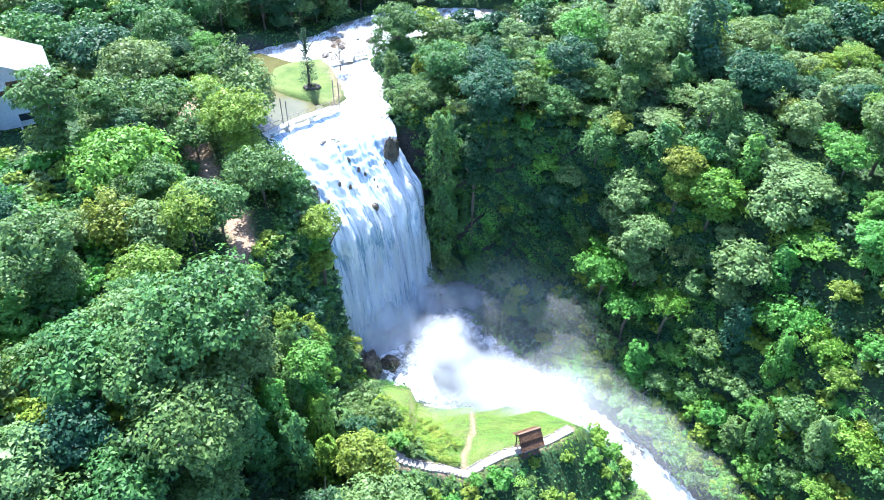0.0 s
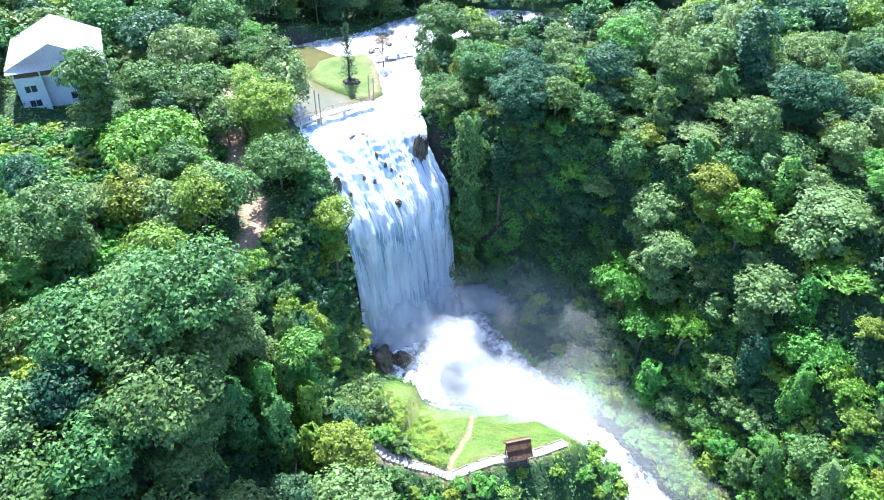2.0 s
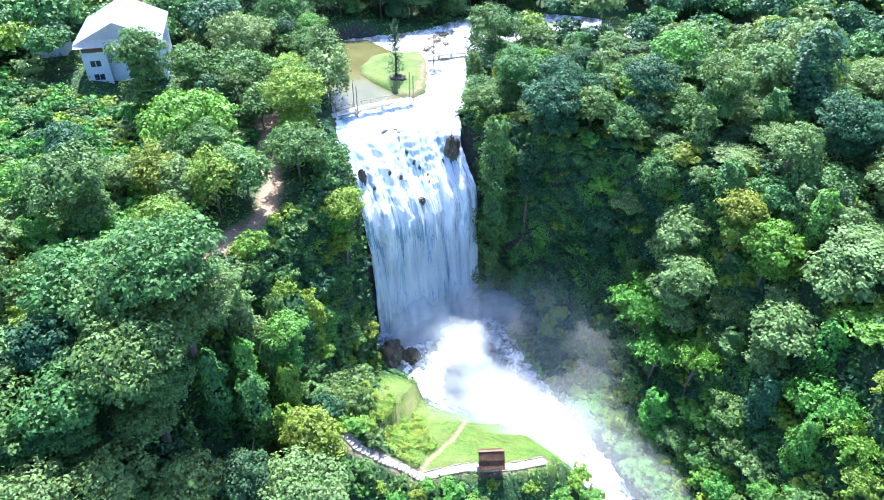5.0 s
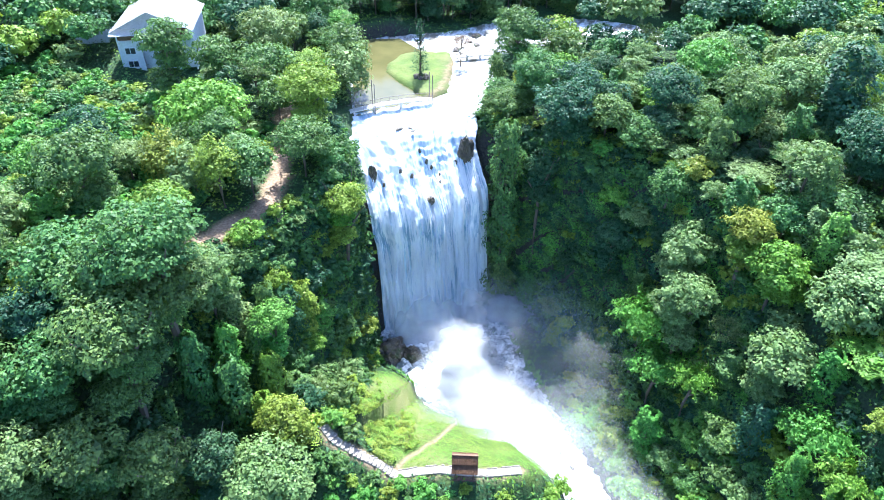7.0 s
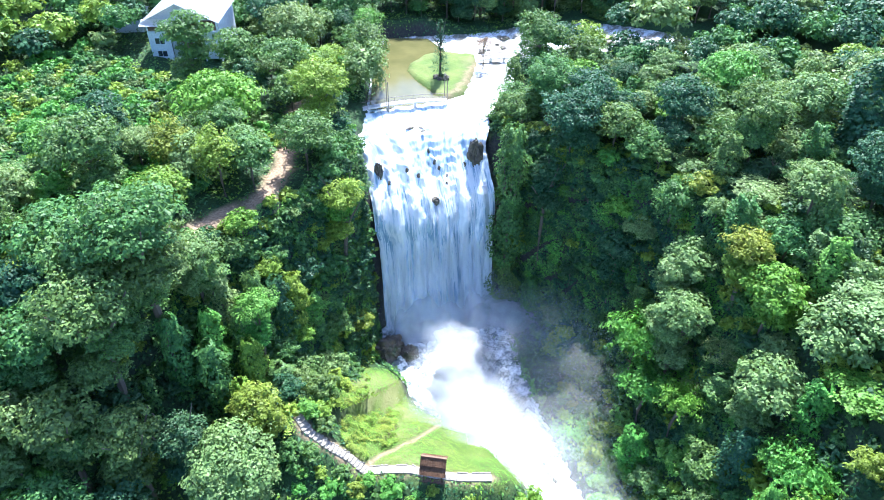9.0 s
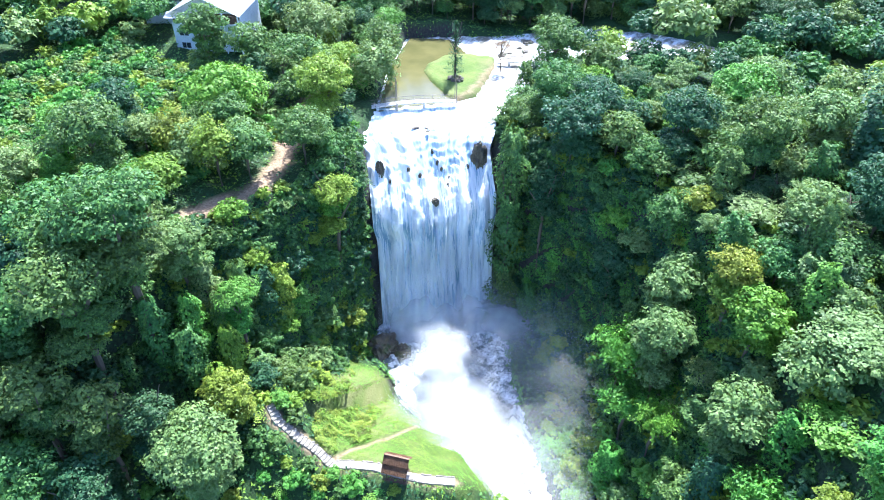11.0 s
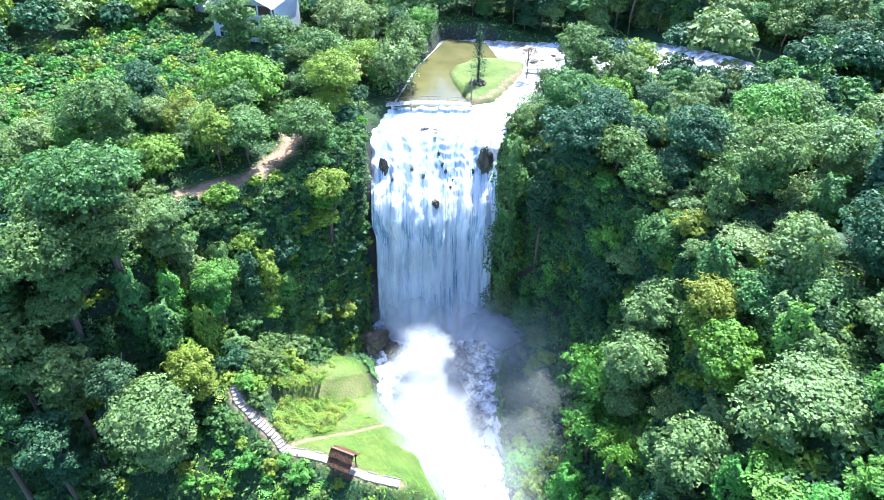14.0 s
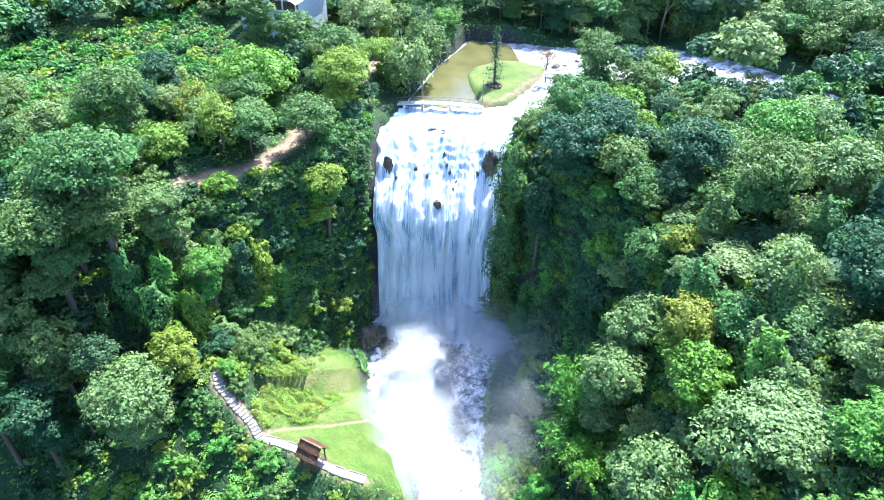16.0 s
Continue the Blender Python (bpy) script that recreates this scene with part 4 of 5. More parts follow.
# ---- woods farther off, thickets and undergrowth ----
def woods(name, spots, label, thin=1):
    """Many crowns as one mass of leaves."""
    by_colour = {}
    for x, y, base, shape, colour, s, zs, turn in spots:
        k = int(abs(x * 7 + y * 3)) % len(SHAPES[shape])
        v = SHAPES[shape][k][2]
        c, sn = math.cos(turn) * s, math.sin(turn) * s
        if thin == 1:
            v = v[::3]
            v = v.mean(1, keepdims=True) + (v - v.mean(1, keepdims=True)) * 1.6
        if thin > 1:
            step = thin * 2 if y > 160 or x < -90 else thin
            v = v[::step]
            v = v.mean(1, keepdims=True) + (v - v.mean(1, keepdims=True)) * math.sqrt(step)
        q = np.stack([v[..., 0] * c - v[..., 1] * sn + x, v[..., 0] * sn + v[..., 1] * c + y, v[..., 2] * zs + base], -1)
        by_colour.setdefault(colour, []).append(q)
    for colour, qs in by_colour.items():
        tagged(new(name, quad_mesh(name, np.concatenate(qs), LEAF[colour], 3)), f"{label} in {TONE[colour]} leaf", "forest", kind="stuff")


spots = []
for x, y, g, clear, inside, rim, hill in spots_in(7, 14000, -185, 120, 24, 285):
    if inside < (10 if x > 15 and y > 84 else 3) or hill or (x > -14 and 140 < y < 180 and clear < 6):
        continue
    shape = choice([("round", 5), ("big", 2.8), ("small", 1.2), ("weeping", 0.6)])
    s = scatter.uniform(0.8, 1.2)
    R = SHAPES[shape][0][0] * s
    if clear < R * 0.8 or not claim(x, y, R, 0.68):
        continue
    spots.append((x, y, g + TALL[shape] * scatter.uniform(0.75, 1.2) * (1.3 if y > 160 and x < 30 else 1.0) - SHAPES[shape][0][1] * s, shape, choice([("mid", 4), ("deep", 5.0 if x > 0 else 2.6), ("pale", 1.6), ("lime", 0.9)]), s, s, scatter.uniform(0, 6.28)))
woods("distant_woods", spots, "dense tropical forest canopy", 2)

cells = {}
spots, bushes = [], []
for x, y, g, clear, inside, rim, hill in spots_in(8, 26000, -105, 84, 26, 128):
    wall = inside > 0.3 and rim < 1.5
    bank = x > 15 and -9 < inside <= (12 if y < 84 else 1.5) and y < 98 and not (x < 28 and y > 62 and inside < 0)
    wall = wall or bank
    if not (wall or hill) or clear < 0.9:
        continue
    shape = choice([("shrub", 5), ("small", 0.9), ("broad_leaf", 1.1 if wall else 0.4), ("column", 0.35 if wall else 0.0)])
    s = scatter.uniform(0.8, 1.35)
    if shape in ("small", "column"):
        s = scatter.uniform(0.45, 0.8)
    R = SHAPES[shape][0][0] * s
    if not claim(x, y, R, 0.62):
        continue
    shift = 0.35 * SHAPES[shape][0][1] * s if shape == "column" else 0.1
    tone = choice([("lime", 3), ("fresh", 3), ("mid", 2), ("yellow", 0.8)]) if bank else choice([("mid", 4), ("deep", 2.5), ("lime", 1.6), ("fresh", 1.0)]) if wall else choice([("mid", 3), ("fresh", 2.5), ("lime", 1.6), ("pale", 2)])
    (spots if wall else bushes).append((x, y, g - shift, shape, tone, s, s * scatter.uniform(0.8, 1.2), scatter.uniform(0, 6.28)))
WALLS = [([along(79.5, -79), (9, 108), (20, 100), (27, 92)], [along(80.5, -92), (10, 117.5), (22, 119), (40, 114)], 240),
         ([along(52, -79), (-14, 80), (-9, 70), (-6, 60)], [along(51.5, -90), (-23, 83), (-28, 72), (-31, 58)], 170)]
for foot, brow, n in WALLS:
    for _ in range(n):
        t, h = scatter.uniform(0, 3), scatter.uniform(0.04, 1.0)
        x, y = ((1 - h) * np.interp(t, range(4), [p[i] for p in foot]) + h * np.interp(t, range(4), [p[i] for p in brow]) for i in range(2))
        shape = choice([("shrub", 4), ("small", 1.5), ("column", 2.2 * h), ("broad_leaf", 0.6)])
        s = scatter.uniform(0.45, 0.75) if shape in ("small", "column") else scatter.uniform(0.8, 1.4)
        spots.append((x, y, ground_at(x, y) - (0.55 * SHAPES[shape][0][1] * s if shape == "column" else 0.3), shape, choice([("mid", 3), ("deep", 4), ("lime", 0.8)]), s, s, scatter.uniform(0, 6.28)))
woods("slope_thicket", spots, "dense thicket clothing the steep gorge wall")
woods("hillside_bushes", bushes, "low bushes covering the open hillside")


def undergrowth(name, count, seed, size, colours, test, label, lift=1.3):
    """Leaves of low plants close over the ground, in tufts."""
    r = np.random.RandomState(seed)
    X, Y = (r.uniform(-16, 26, count * 6), r.uniform(52, 84, count * 6)) if "lawn" in name else (r.uniform(-110, 80, count * 3), r.uniform(24, 185, count * 3))
    ok = test(X, Y)
    X, Y = X[ok][:count], Y[ok][:count]
    tuft = np.clip(waves(X, Y, 4.5, seed) * 0.5 + waves(X, Y, 1.7, seed + 1) * 0.4 + 0.5, 0, 1.4)
    Z = height(X, Y) + 0.1 + tuft * r.uniform(0.2, 1.0, len(X)) * lift
    e = 0.5
    N = np.stack([height(X - e, Y) - height(X + e, Y), height(X, Y - e) - height(X, Y + e), np.full(len(X), 2 * e)], -1)
    N /= np.linalg.norm(N, axis=1)[:, None]
    off = np.clip(1 - N[:, 2], 0, 1)
    P = np.stack([X, Y, Z], -1) + N * (off * tuft * 1.2)[:, None]
    q = leaves(P, N + np.array([0, 0, 0.4]) + r.normal(0, 0.4, P.shape), size, size * 0.6, r)
    split = r.randint(0, len(colours), len(q)) if len(colours) > 1 else np.zeros(len(q), int)
    patch = np.clip(((waves(X, Y, 11, seed + 5) + 1) * 0.5 * len(colours)).astype(int), 0, len(colours) - 1)
    patch = np.where(r.rand(len(q)) < 0.25, split, patch)
    for k, colour in enumerate(colours):
        tagged(new(name, quad_mesh(name, q[patch == k], LEAF[colour], 3)), f"{label} in {TONE[colour]}", "undergrowth", kind="stuff")


def wild(X, Y):
    d, w, _ = to_line(RIVER, X, Y)
    a, b = (X + Y) * 0.7071, (X - Y) * 0.7071
    fall = (a > 52) & (a < 79) & (b > -105) & (b < -74)
    view = (Y > 0.55 * (-X) - 14) & (Y > 0.95 * (X - 30))
    return view & ~fall & (sdf(UPPER, X, Y) > 0.6) & (sdf(LAWN, X, Y) > 0.2) & (d - w > 1.0) & (to_line([p[:2] for p in PATH], X, Y)[0] > 1.0) & (to_line(TRAIL, X, Y)[0] > 1.8)


def creepers(name, count, seed, x0, x1, y0, y1, size, colours, label):
    """Hanging leaves over the steep gorge walls, thicker in drapes."""
    r = np.random.RandomState(seed)
    gy_, gx_ = np.gradient(ZZ, GY, GX)
    slope = np.hypot(gx_, gy_)
    a, b = np.nonzero((XX > x0) & (XX < x1) & (YY > y0) & (YY < y1) & (slope > 0.9) & wild(XX, YY))
    w = np.sqrt(1 + slope[a, b] ** 2)
    k = r.choice(len(a), count, p=w / w.sum())
    a, b = a[k], b[k]
    u, v = r.uniform(-0.5, 0.5, count), r.uniform(-0.5, 0.5, count)
    X, Y, gx, gy = XX[a, b] + u, YY[a, b] + v, gx_[a, b], gy_[a, b]
    Z = ZZ[a, b] + gx * u + gy * v
    N = np.stack([-gx, -gy, np.ones_like(gx)], -1)
    N /= np.linalg.norm(N, axis=1)[:, None]
    drape = np.clip(0.5 + 0.6 * waves(X, Y, 5, seed + 1) + 0.35 * waves(X * 1.5, Z, 4.5, seed + 2) + 0.3 * waves(Y, Z, 1.8, seed + 4), 0, 1.6)
    P = np.stack([X, Y, Z], -1) + N * (0.15 + drape * r.uniform(0.4, 1.0, len(X)))[:, None]
    q = leaves(P, N + np.array([0, 0, 0.9]) + r.normal(0, 0.4, P.shape), size, size * 0.65, r)
    patch = np.clip(((waves(X + Z, Y - Z, 8, seed + 3) + 1) * 0.5 * len(colours)).astype(int), 0, len(colours) - 1)
    for k, colour in enumerate(colours):
        tagged(new(name, quad_mesh(name, q[patch == k], LEAF[colour], 3)), f"{label} in {TONE[colour]}", "creepers", kind="stuff")


creepers("wall_creepers", 52000, 81, -2, 50, 82, 121, 0.42, ["mid", "deep", "mid", "fresh"], "creepers draping the steep shaded gorge wall")
creepers("wall_creepers", 32000, 86, -36, -5, 54, 99, 0.42, ["mid", "deep", "fresh", "mid"], "creepers draping the wall beside the fall")
undergrowth("undergrowth", 85000, 61, 0.5, ["deep", "mid", "lime"], wild, "thick undergrowth of mixed leaves")

undergrowth("lawn_weeds", 16000, 63, 0.26, ["yellow", "lime", "yellow"], lambda X, Y: (sdf(LAWN, X, Y) < 0.5) & (X < 2 + 3 * waves(X, Y, 7, 71)) & (Y < 71 + 4 * waves(X, Y, 6, 72)) & (to_line(SIDE_PATH, X, Y)[0] > 0.8) & (to_line([p[:2] for p in PATH], X, Y)[0] > 1.0),
            "tall flowering weeds on the lawn")
undergrowth("lawn_grass", 20000, 64, 0.16, ["yellow", "lime"], lambda X, Y: (sdf(LAWN, X, Y) < 0.3) & (to_line(SIDE_PATH, X, Y)[0] > 0.6) & (to_line([p[:2] for p in PATH], X, Y)[0] > 0.8), "short tufted grass", 0.25)


# ---- hut on the path ----
def hut():
    ob = empty("shelter_hut", pose(13.4, 59.9, 8.5, 0, 0, 21), "small open shelter with a brown tiered gable roof by the path", "shelter")
    for x in (-1.25, 1.25):
        for y in (-1.1, 1.1):
            part("post", box(x, y, 1.2, 0.16, 0.16, 2.9, bevel=0.02), WOOD_AND_SHADE, ob)
    part("deck", box(0, 0, 0.05, 3.0, 2.7, 0.14, bevel=0.02), WOOD_AND_SHADE, ob)
    part("rail", box(0, 1.1, 0.9, 2.5, 0.08, 0.10), WOOD_AND_SHADE, ob)
    part("beam", box(0, -1.1, 2.6, 3.0, 0.14, 0.16), WOOD_AND_SHADE, ob)
    part("beam", box(0, 1.1, 2.6, 3.0, 0.14, 0.16), WOOD_AND_SHADE, ob)
    for name, y0, z0, y1, z1 in (("roof_slope", 0.0, 4.35, -1.0, 3.45), ("roof_slope", -0.75, 3.35, -1.85, 2.45), ("roof_slope", 0.0, 4.35, 1.0, 3.45), ("roof_slope", 0.75, 3.35, 1.75, 2.5)):
        bm = bmesh.new()
        n = 22
        rows = []
        for y, z in ((y0, z0), (y1, z1)):
            rows.append([bm.verts.new((-1.85 + 3.7 * i / n, y, z + (0.05 if i % 2 else 0.0))) for i in range(n + 1)])
        for i in range(n):
            bm.faces.new((rows[0][i], rows[0][i + 1], rows[1][i + 1], rows[1][i]))
        bmesh.ops.solidify(bm, geom=bm.faces[:], thickness=0.06)
        part(name, bm, ROOF_BROWN, ob)
    part("ridge_cap", box(0, 0, 4.40, 3.75, 0.3, 0.09, bevel=0.02), ROOF_BROWN, ob)


hut()


# ---- stone path with steps ----
def stone_path():
    ob = empty("stone_path", pose(0, 0, 0), "pale stone path with steps descending the grassy ridge", "path", kind="structure")
    p = np.array(PATH)
    l = np.concatenate([[0], np.cumsum(np.hypot(*np.diff(p[:, :2], axis=0).T))])
    slab = box(0, 0, 0, 0.60, 1.0, 0.22, bevel=0.025)
    me = bpy.data.meshes.new("slab")
    slab.to_mesh(me)
    slab.free()
    me.materials.append(STONE)
    kerb = box(0, 0, 0, 0.5, 0.18, 0.34, bevel=0.03)
    mk = bpy.data.meshes.new("edging_stone")
    kerb.to_mesh(mk)
    kerb.free()
    mk.materials.append(STONE)
    bm = bmesh.new()
    rows = []
    for u in np.linspace(0, l[-1], 70):
        x, y, z = (float(np.interp(u, l, p[:, i])) for i in range(3))
        dx, dy = (float(np.interp(u + 0.4, l, p[:, i]) - np.interp(u - 0.4, l, p[:, i])) for i in range(2))
        k = 0.62 / math.hypot(dx, dy)
        rows.append([bm.verts.new((x - dy * k * e, y + dx * k * e, z + h)) for e, h in ((-1.25, -0.3), (-1, 0.12), (1, 0.12), (1.25, -0.3))])
    for a, b in zip(rows, rows[1:]):
        for i in range(3):
            bm.faces.new((a[i], b[i], b[i + 1], a[i + 1]))
    part("path_bed", bm, STONE, ob)
    t, r = 0.0, random.Random(5)
    while t < l[-1]:
        x, y, z = (np.interp(t, l, p[:, i]) for i in range(3))
        x1, y1 = (np.interp(t + 0.4, l, p[:, i]) - np.interp(t - 0.4, l, p[:, i]) for i in range(2))
        a = math.degrees(math.atan2(y1, x1))
        if not 12.2 < x < 14.8:
            s = new("slab", me)
            s.parent, s.matrix_local = ob, pose(x, y, z + 0.04 + r.uniform(0, 0.04), r.uniform(-2, 2), r.uniform(-2, 2), a + r.uniform(-7, 7))
        for side in (-1, 1):
            if r.random() < 0.55 and not 11.5 < x < 15.5:
                e = new("edging_stone", mk)
                e.parent, e.matrix_local = ob, pose(x - math.sin(radians(a)) * side * 0.66, y + math.cos(radians(a)) * side * 0.66, z + 0.10, r.uniform(-6, 6), r.uniform(-6, 6), a + r.uniform(-9, 9))
        t += 0.56


stone_path()


# ---- house ----
def house():
    ox, oy = -81.3, 101.6
    ang = math.degrees(math.atan2(8.2, 13.3))
    W, D, Z0, E, RZ = 15.4, 16.4, 37.4, 45.7, 49.4
    ob = empty("house", pose(ox, oy, Z0 - 0.6, 0, 0, ang), "white two-storey house with a bright metal gable roof among trees", "house")
    h = E - Z0 + 0.6
    part("wall", box(0.25 + 2.2, 1.0, h * 0.36, 4.4, 0.24, h * 0.72), WALL_WHITE, ob)
    part("wall", box(W * 0.62, 2.2, h * 0.36, W * 0.66, 0.24, h * 0.72), WALL_WHITE, ob)
    part("wall", box(0.4, D / 2 + 0.4, h * 0.36, 0.24, D - 1.4, h * 0.72), WALL_WHITE, ob)
    part("wall", box(W - 0.4, D / 2 + 0.8, h * 0.5, 0.24, D - 2.6, h), WALL_WHITE, ob)
    part("wall", box(W / 2, D - 0.5, h * 0.5, W - 1, 0.24, h), WALL_WHITE, ob)
    # veranda shade painted in: dark timber colour where the other walls are white
    part("wall", box(W / 2, 3.4, h * 0.85, W - 1, 0.2, h * 0.29), WOOD_AND_SHADE, ob, "wall behind the top veranda, its shade put into a dark colour")
    part("floor_slab", box(W / 2, D / 2 + 0.3, h * 0.72, W - 0.6, D - 0.8, 0.25), WALL_WHITE, ob)
    for x in (0.35, 4.6, 8.2, 11.6, 15.0):
        part("column", box(x, 0.85, h * 0.5, 0.28, 0.28, h), WALL_WHITE, ob)
    part("railing", box(W / 2, 0.85, h * 0.80, W - 0.6, 0.07, 0.9), WOOD_AND_SHADE, ob)
    for z in (h * 0.19, h * 0.50):
        w = part("window", box(2.4, 0.86, z, 1.9, 0.10, 1.25), GLASS, ob)
        part("frame", box(2.4, 0.80, z + 0.68, 2.2, 0.16, 0.12), WALL_WHITE, w)
        part("frame", box(2.4, 0.80, z - 0.68, 2.2, 0.16, 0.12), WALL_WHITE, w)
        part("frame", box(2.4, 0.79, z, 0.09, 0.10, 1.25), WALL_WHITE, w)
        w2 = part("window", box(9.6, 2.06, z, 2.4, 0.10, 1.25), GLASS, ob)
        part("frame", box(9.6, 2.0, z - 0.68, 2.6, 0.16, 0.12), WALL_WHITE, w2)
    top = RZ - Z0 + 0.6
    for sgn in (-1, 1):
        bm = bmesh.new()
        n = 40
        rows = []
        for x, z in ((W / 2, top), (W / 2 + sgn * (W / 2 + 0.5), h - 0.25)):
            rows.append([bm.verts.new((x, -0.6 + (D + 1.2) * i / n, z + (0.05 if i % 4 == 0 else 0.0))) for i in range(n + 1)])
        for i in range(n):
            bm.faces.new((rows[0][i], rows[0][i + 1], rows[1][i + 1], rows[1][i]))
        bmesh.ops.solidify(bm, geom=bm.faces[:], thickness=0.10)
        part("roof_slope", bm, ROOF_WHITE, ob)
    bm = bmesh.new()
    v = [bm.verts.new(c) for c in ((0.2, 0.9, h - 0.1), (W - 0.2, 0.9, h - 0.1), (W / 2, 0.9, top - 0.25))]
    bm.faces.new(v)
    bmesh.ops.solidify(bm, geom=bm.faces[:], thickness=0.15)
    part("gable", bm, WALL_WHITE, ob)
    bm = bmesh.new()
    v = [bm.verts.new(c) for c in ((-0.4, -1.6, h - 0.55), (W * 0.55, -1.6, h - 0.55), (W * 0.55, 0.9, h + 0.15), (-0.4, 0.9, h + 0.15))]
    bm.faces.new(v)
    bmesh.ops.solidify(bm, geom=bm.faces[:], thickness=0.10)
    part("lean_to_roof", bm, ROOF_WHITE, ob)


house()


def shed(x, y, w, d, h, turn, roof, label):
    g = ground_at(x, y) - 0.2
    ob = empty("shed", pose(x, y, g, 0, 0, turn), label, "shed")
    part("wall", box(0, 0, h / 2, w, d, h), WALL_WHITE, ob)
    for s in (-1, 1):
        bm = bmesh.new()
        v = [bm.verts.new(c) for c in ((-w / 2 - 0.4, 0, h + 1.1), (w / 2 + 0.4, 0, h + 1.1), (w / 2 + 0.4, s * (d / 2 + 0.4), h - 0.1), (-w / 2 - 0.4, s * (d / 2 + 0.4), h - 0.1))]
        bm.faces.new(v)
        bmesh.ops.solidify(bm, geom=bm.faces[:], thickness=0.08)
        part("roof_slope", bm, roof, ob)


shed(-99, 112, 7, 5, 4.5, 30, ROOF_WHITE, "small white shed with a metal roof near the house")
shed(-97, 140, 7, 6, 4.0, 40, BRICK_RED, "small red-roofed building among distant trees")


# ---- footbridges ----
def footbridge(p, q, z, rise, width, poles, label):
    v = Vector(q) - Vector(p)
    ob = empty("footbridge", pose(p[0], p[1], z, 0, 0, math.degrees(math.atan2(v.y, v.x))), label, "bridge")
    L, n = v.length, 16
    for name, y, w, dz, th, mat in (("deck", 0, width, 0, 0.22, CONCRETE), ("handrail", -width / 2, 0.07, 0.95, 0.07, METAL), ("handrail", width / 2, 0.07, 0.95, 0.07, METAL)):
        bm = bmesh.new()
        rows = []
        for i in range(n + 1):
            t = i / n
            zz = dz + rise * 4 * t * (1 - t)
            rows.append([bm.verts.new((L * t, y + sx * w / 2, zz + sz * th)) for sx, sz in ((-1, 0), (1, 0), (1, -1), (-1, -1))])
        for a, b in zip(rows, rows[1:]):
            for k in range(4):
                bm.faces.new((a[k], a[(k + 1) % 4], b[(k + 1) % 4], b[k]))
        bm.faces.new(rows[0])
        bm.faces.new(rows[-1][::-1])
        part(name, bm, mat, ob)
    for i in range(9):
        t = (i + 0.5) / 9
        for s in (-1, 1):
            part("baluster", box(L * t, s * width / 2, 0.45 + rise * 4 * t * (1 - t), 0.06, 0.06, 1.0), METAL, ob)
    for t in (0.3, 0.62):
        part("pier", box(L * t, 0, -1.0, 0.4, width * 0.8, 2.6 + rise), CONCRETE, ob)
    if poles:
        for x in (L * poles, L - 0.2):
            for s in (-1, 1):
                part("pole", box(x, s * (width / 2 + 0.15), 2.2, 0.14, 0.14, 6.6), METAL, ob)


footbridge((-33.5, 111.8), (-20.8, 124.6), 33.3, 0.5, 1.5, 0.3, "pale arched footbridge with tall poles over the pond outlet")
footbridge((-25.5, 148.5), (-17.5, 154.5), 33.0, 0.3, 1.2, 0, "small pale footbridge at the island's upstream end")


# ---- rocks ----
def rock(x, y, z, sx, sy, sz, seed, label, mat=ROCK):
    r = np.random.RandomState(seed)
    bm = bmesh.new()
    bmesh.ops.create_icosphere(bm, subdivisions=4 if max(sx, sy, sz) > 1.5 else 3, radius=1.0)
    off = Vector(r.uniform(-50, 50, 3))
    for v in bm.verts:
        c = v.co.copy()
        big, mid, fine = noise.noise(c * 0.9 + off), noise.noise(c * 2.3 + off), noise.noise(c * 5.5 + off)
        f = 1 + 0.35 * big + 0.22 * (abs(mid) * 2 - 0.5) + 0.10 * fine
        v.co = Vector((c.x * sx * f, c.y * sy * f, c.z * sz * f))
    me = bpy.data.meshes.new("rock")
    bm.to_mesh(me)
    bm.free()
    me.materials.append(mat)
    ob = new("rock", me)
    ob.matrix_world = pose(x, y, z, 0, 0, r.uniform(0, 360))
    return tagged(ob, label, "rock")


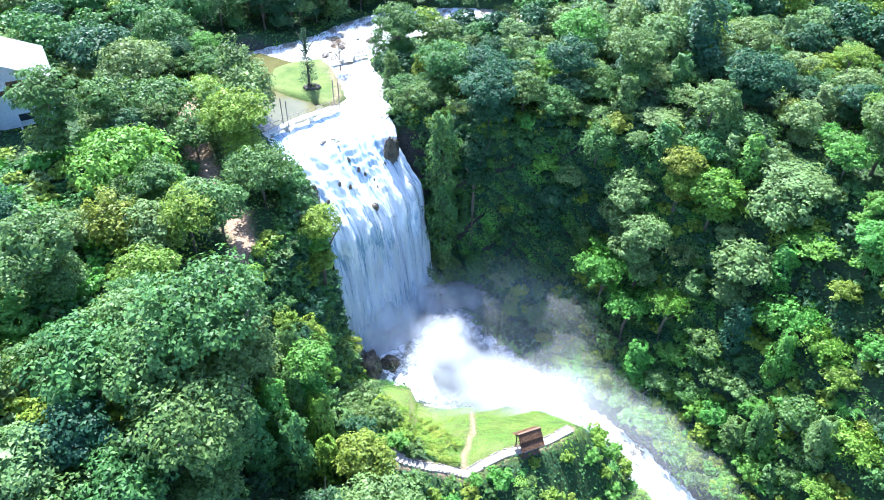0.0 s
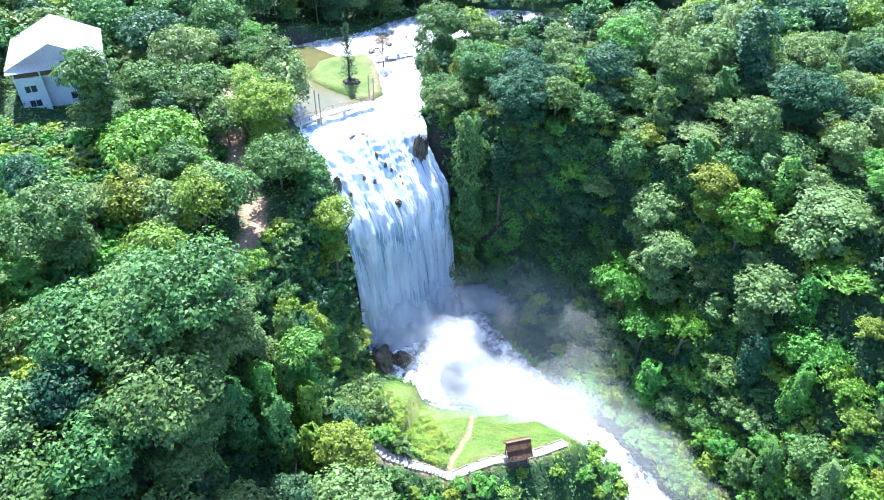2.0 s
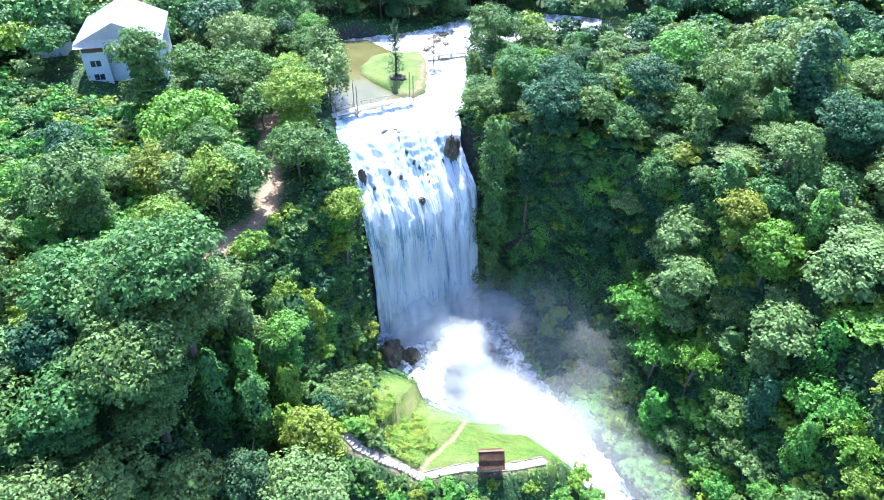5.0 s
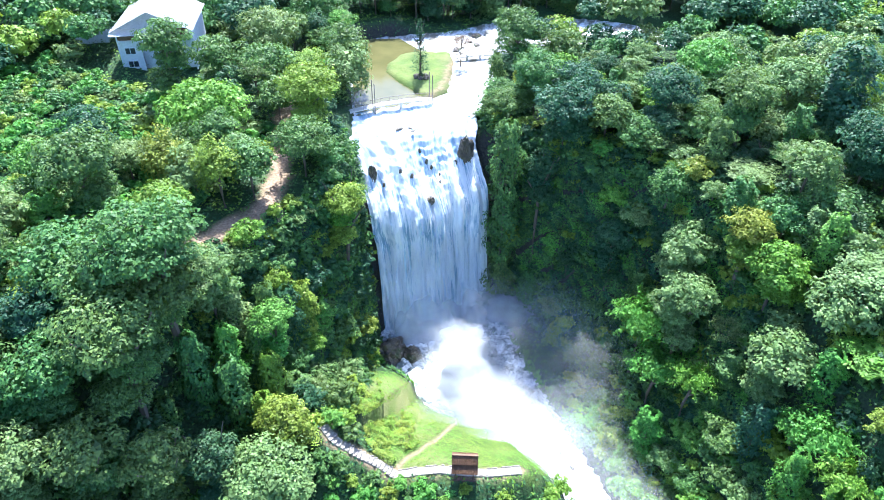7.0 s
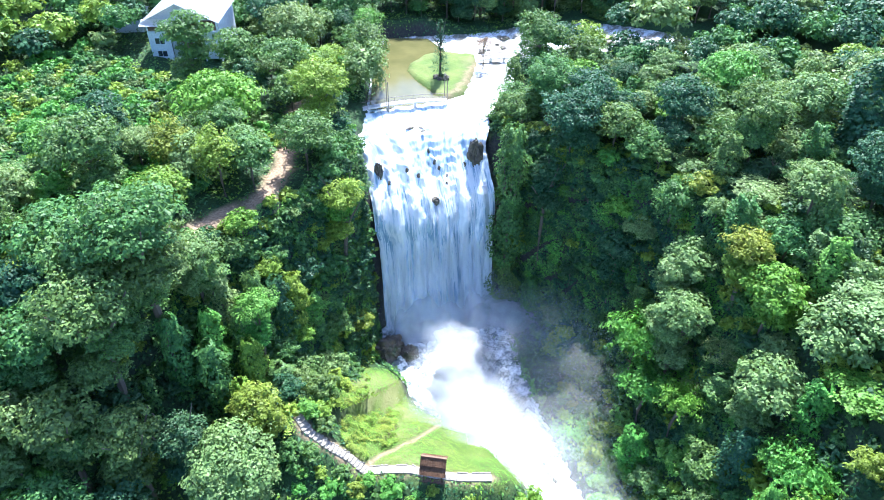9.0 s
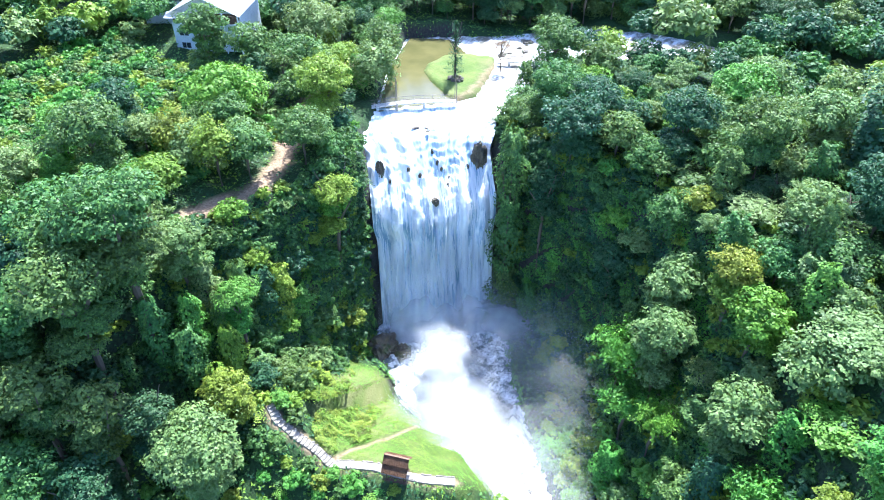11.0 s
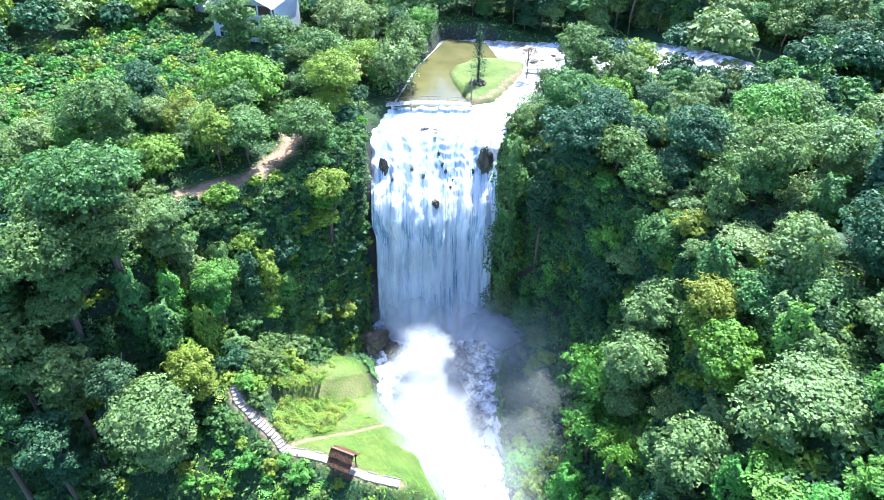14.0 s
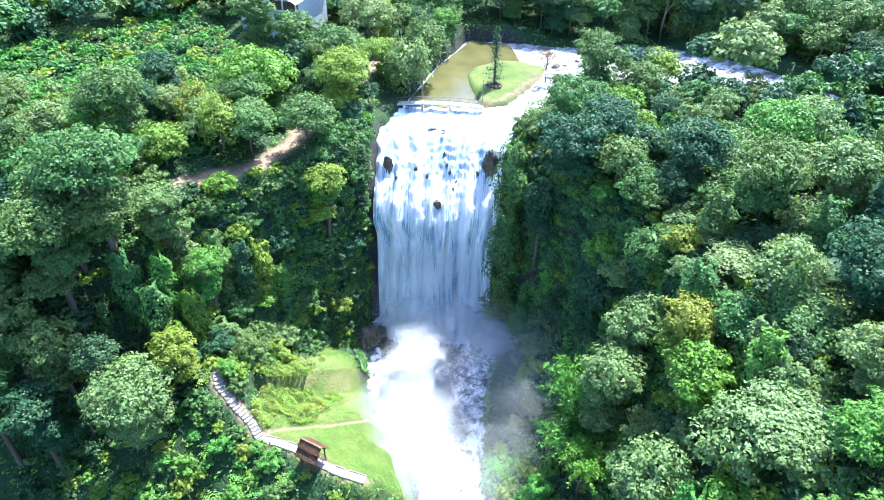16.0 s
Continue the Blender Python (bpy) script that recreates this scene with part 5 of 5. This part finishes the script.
rock(*along(75.4, -89.2), 26.4, 1.35, 1.4, 3.9, 1, "tall mossy basalt boulder at the lip of the fall")
rock(*along(55.4, -87.6), 26.4, 0.6, 0.9, 3.0, 2, "narrow mossy rock dividing the water at the lip")
rock(-12.5, 105.1, 21.5, 0.9, 0.8, 1.1, 3, "brown rock standing in the middle ledge of the fall")
rock(-13.5, 88.5, -5.0, 3.2, 2.6, 2.6, 4, "dark wet boulder at the foot of the fall")
rock(-9.5, 90.0, -5.6, 2.0, 1.7, 1.6, 5, "dark wet boulder at the foot of the fall")
rock_rng = random.Random(3)
for k in range(26):
    t = rock_rng.random()
    x, y = -32 + 30 * t + rock_rng.uniform(-4, 4), 156 + 24 * t + rock_rng.uniform(-5, 5)
    s = rock_rng.uniform(0.35, 1.0)
    rock(x, y, 32.15, s * 1.3, s, s * 0.7, 20 + k, "dark river rock in the shallow rapids")
for k in range(9):
    p = fall_surface(np.array([rock_rng.uniform(57, 74)]), np.array([rock_rng.uniform(0.29, 0.42)]))[0]
    rock(p[0], p[1], p[2] - 0.25, rock_rng.uniform(0.2, 0.4), 0.35, rock_rng.uniform(0.7, 1.3), 160 + k, "dark wet rock between streams of the cascade")
for k in range(8):
    x, y = along(rock_rng.uniform(57, 77), rock_rng.uniform(-101, -92))
    s = rock_rng.uniform(0.25, 0.6)
    rock(x, y, 31.65, s * 1.5, s * 0.9, s * 0.45, 60 + k, "low wet rock breaking the water above the fall")
for k in range(20):
    t = rock_rng.random()
    x, y = 14 + 24 * t, 90 - 22 * t + rock_rng.uniform(-2.5, 2.5)
    s = rock_rng.uniform(0.4, 1.0)
    rock(x, y, ground_at(x, y) + 0.1, s * 1.2, s, s * 0.75, 90 + k, "dark rounded rock beside the lower river")
for k in range(9):
    a = k * 0.7
    s = rock_rng.uniform(0.3, 0.55)
    rock(-27.6 + 1.5 * math.cos(a), 134.4 + 1.3 * math.sin(a), 33.2, s * 1.2, s, s * 0.8, 130 + k, "grey stone heaped round the conifer's foot")
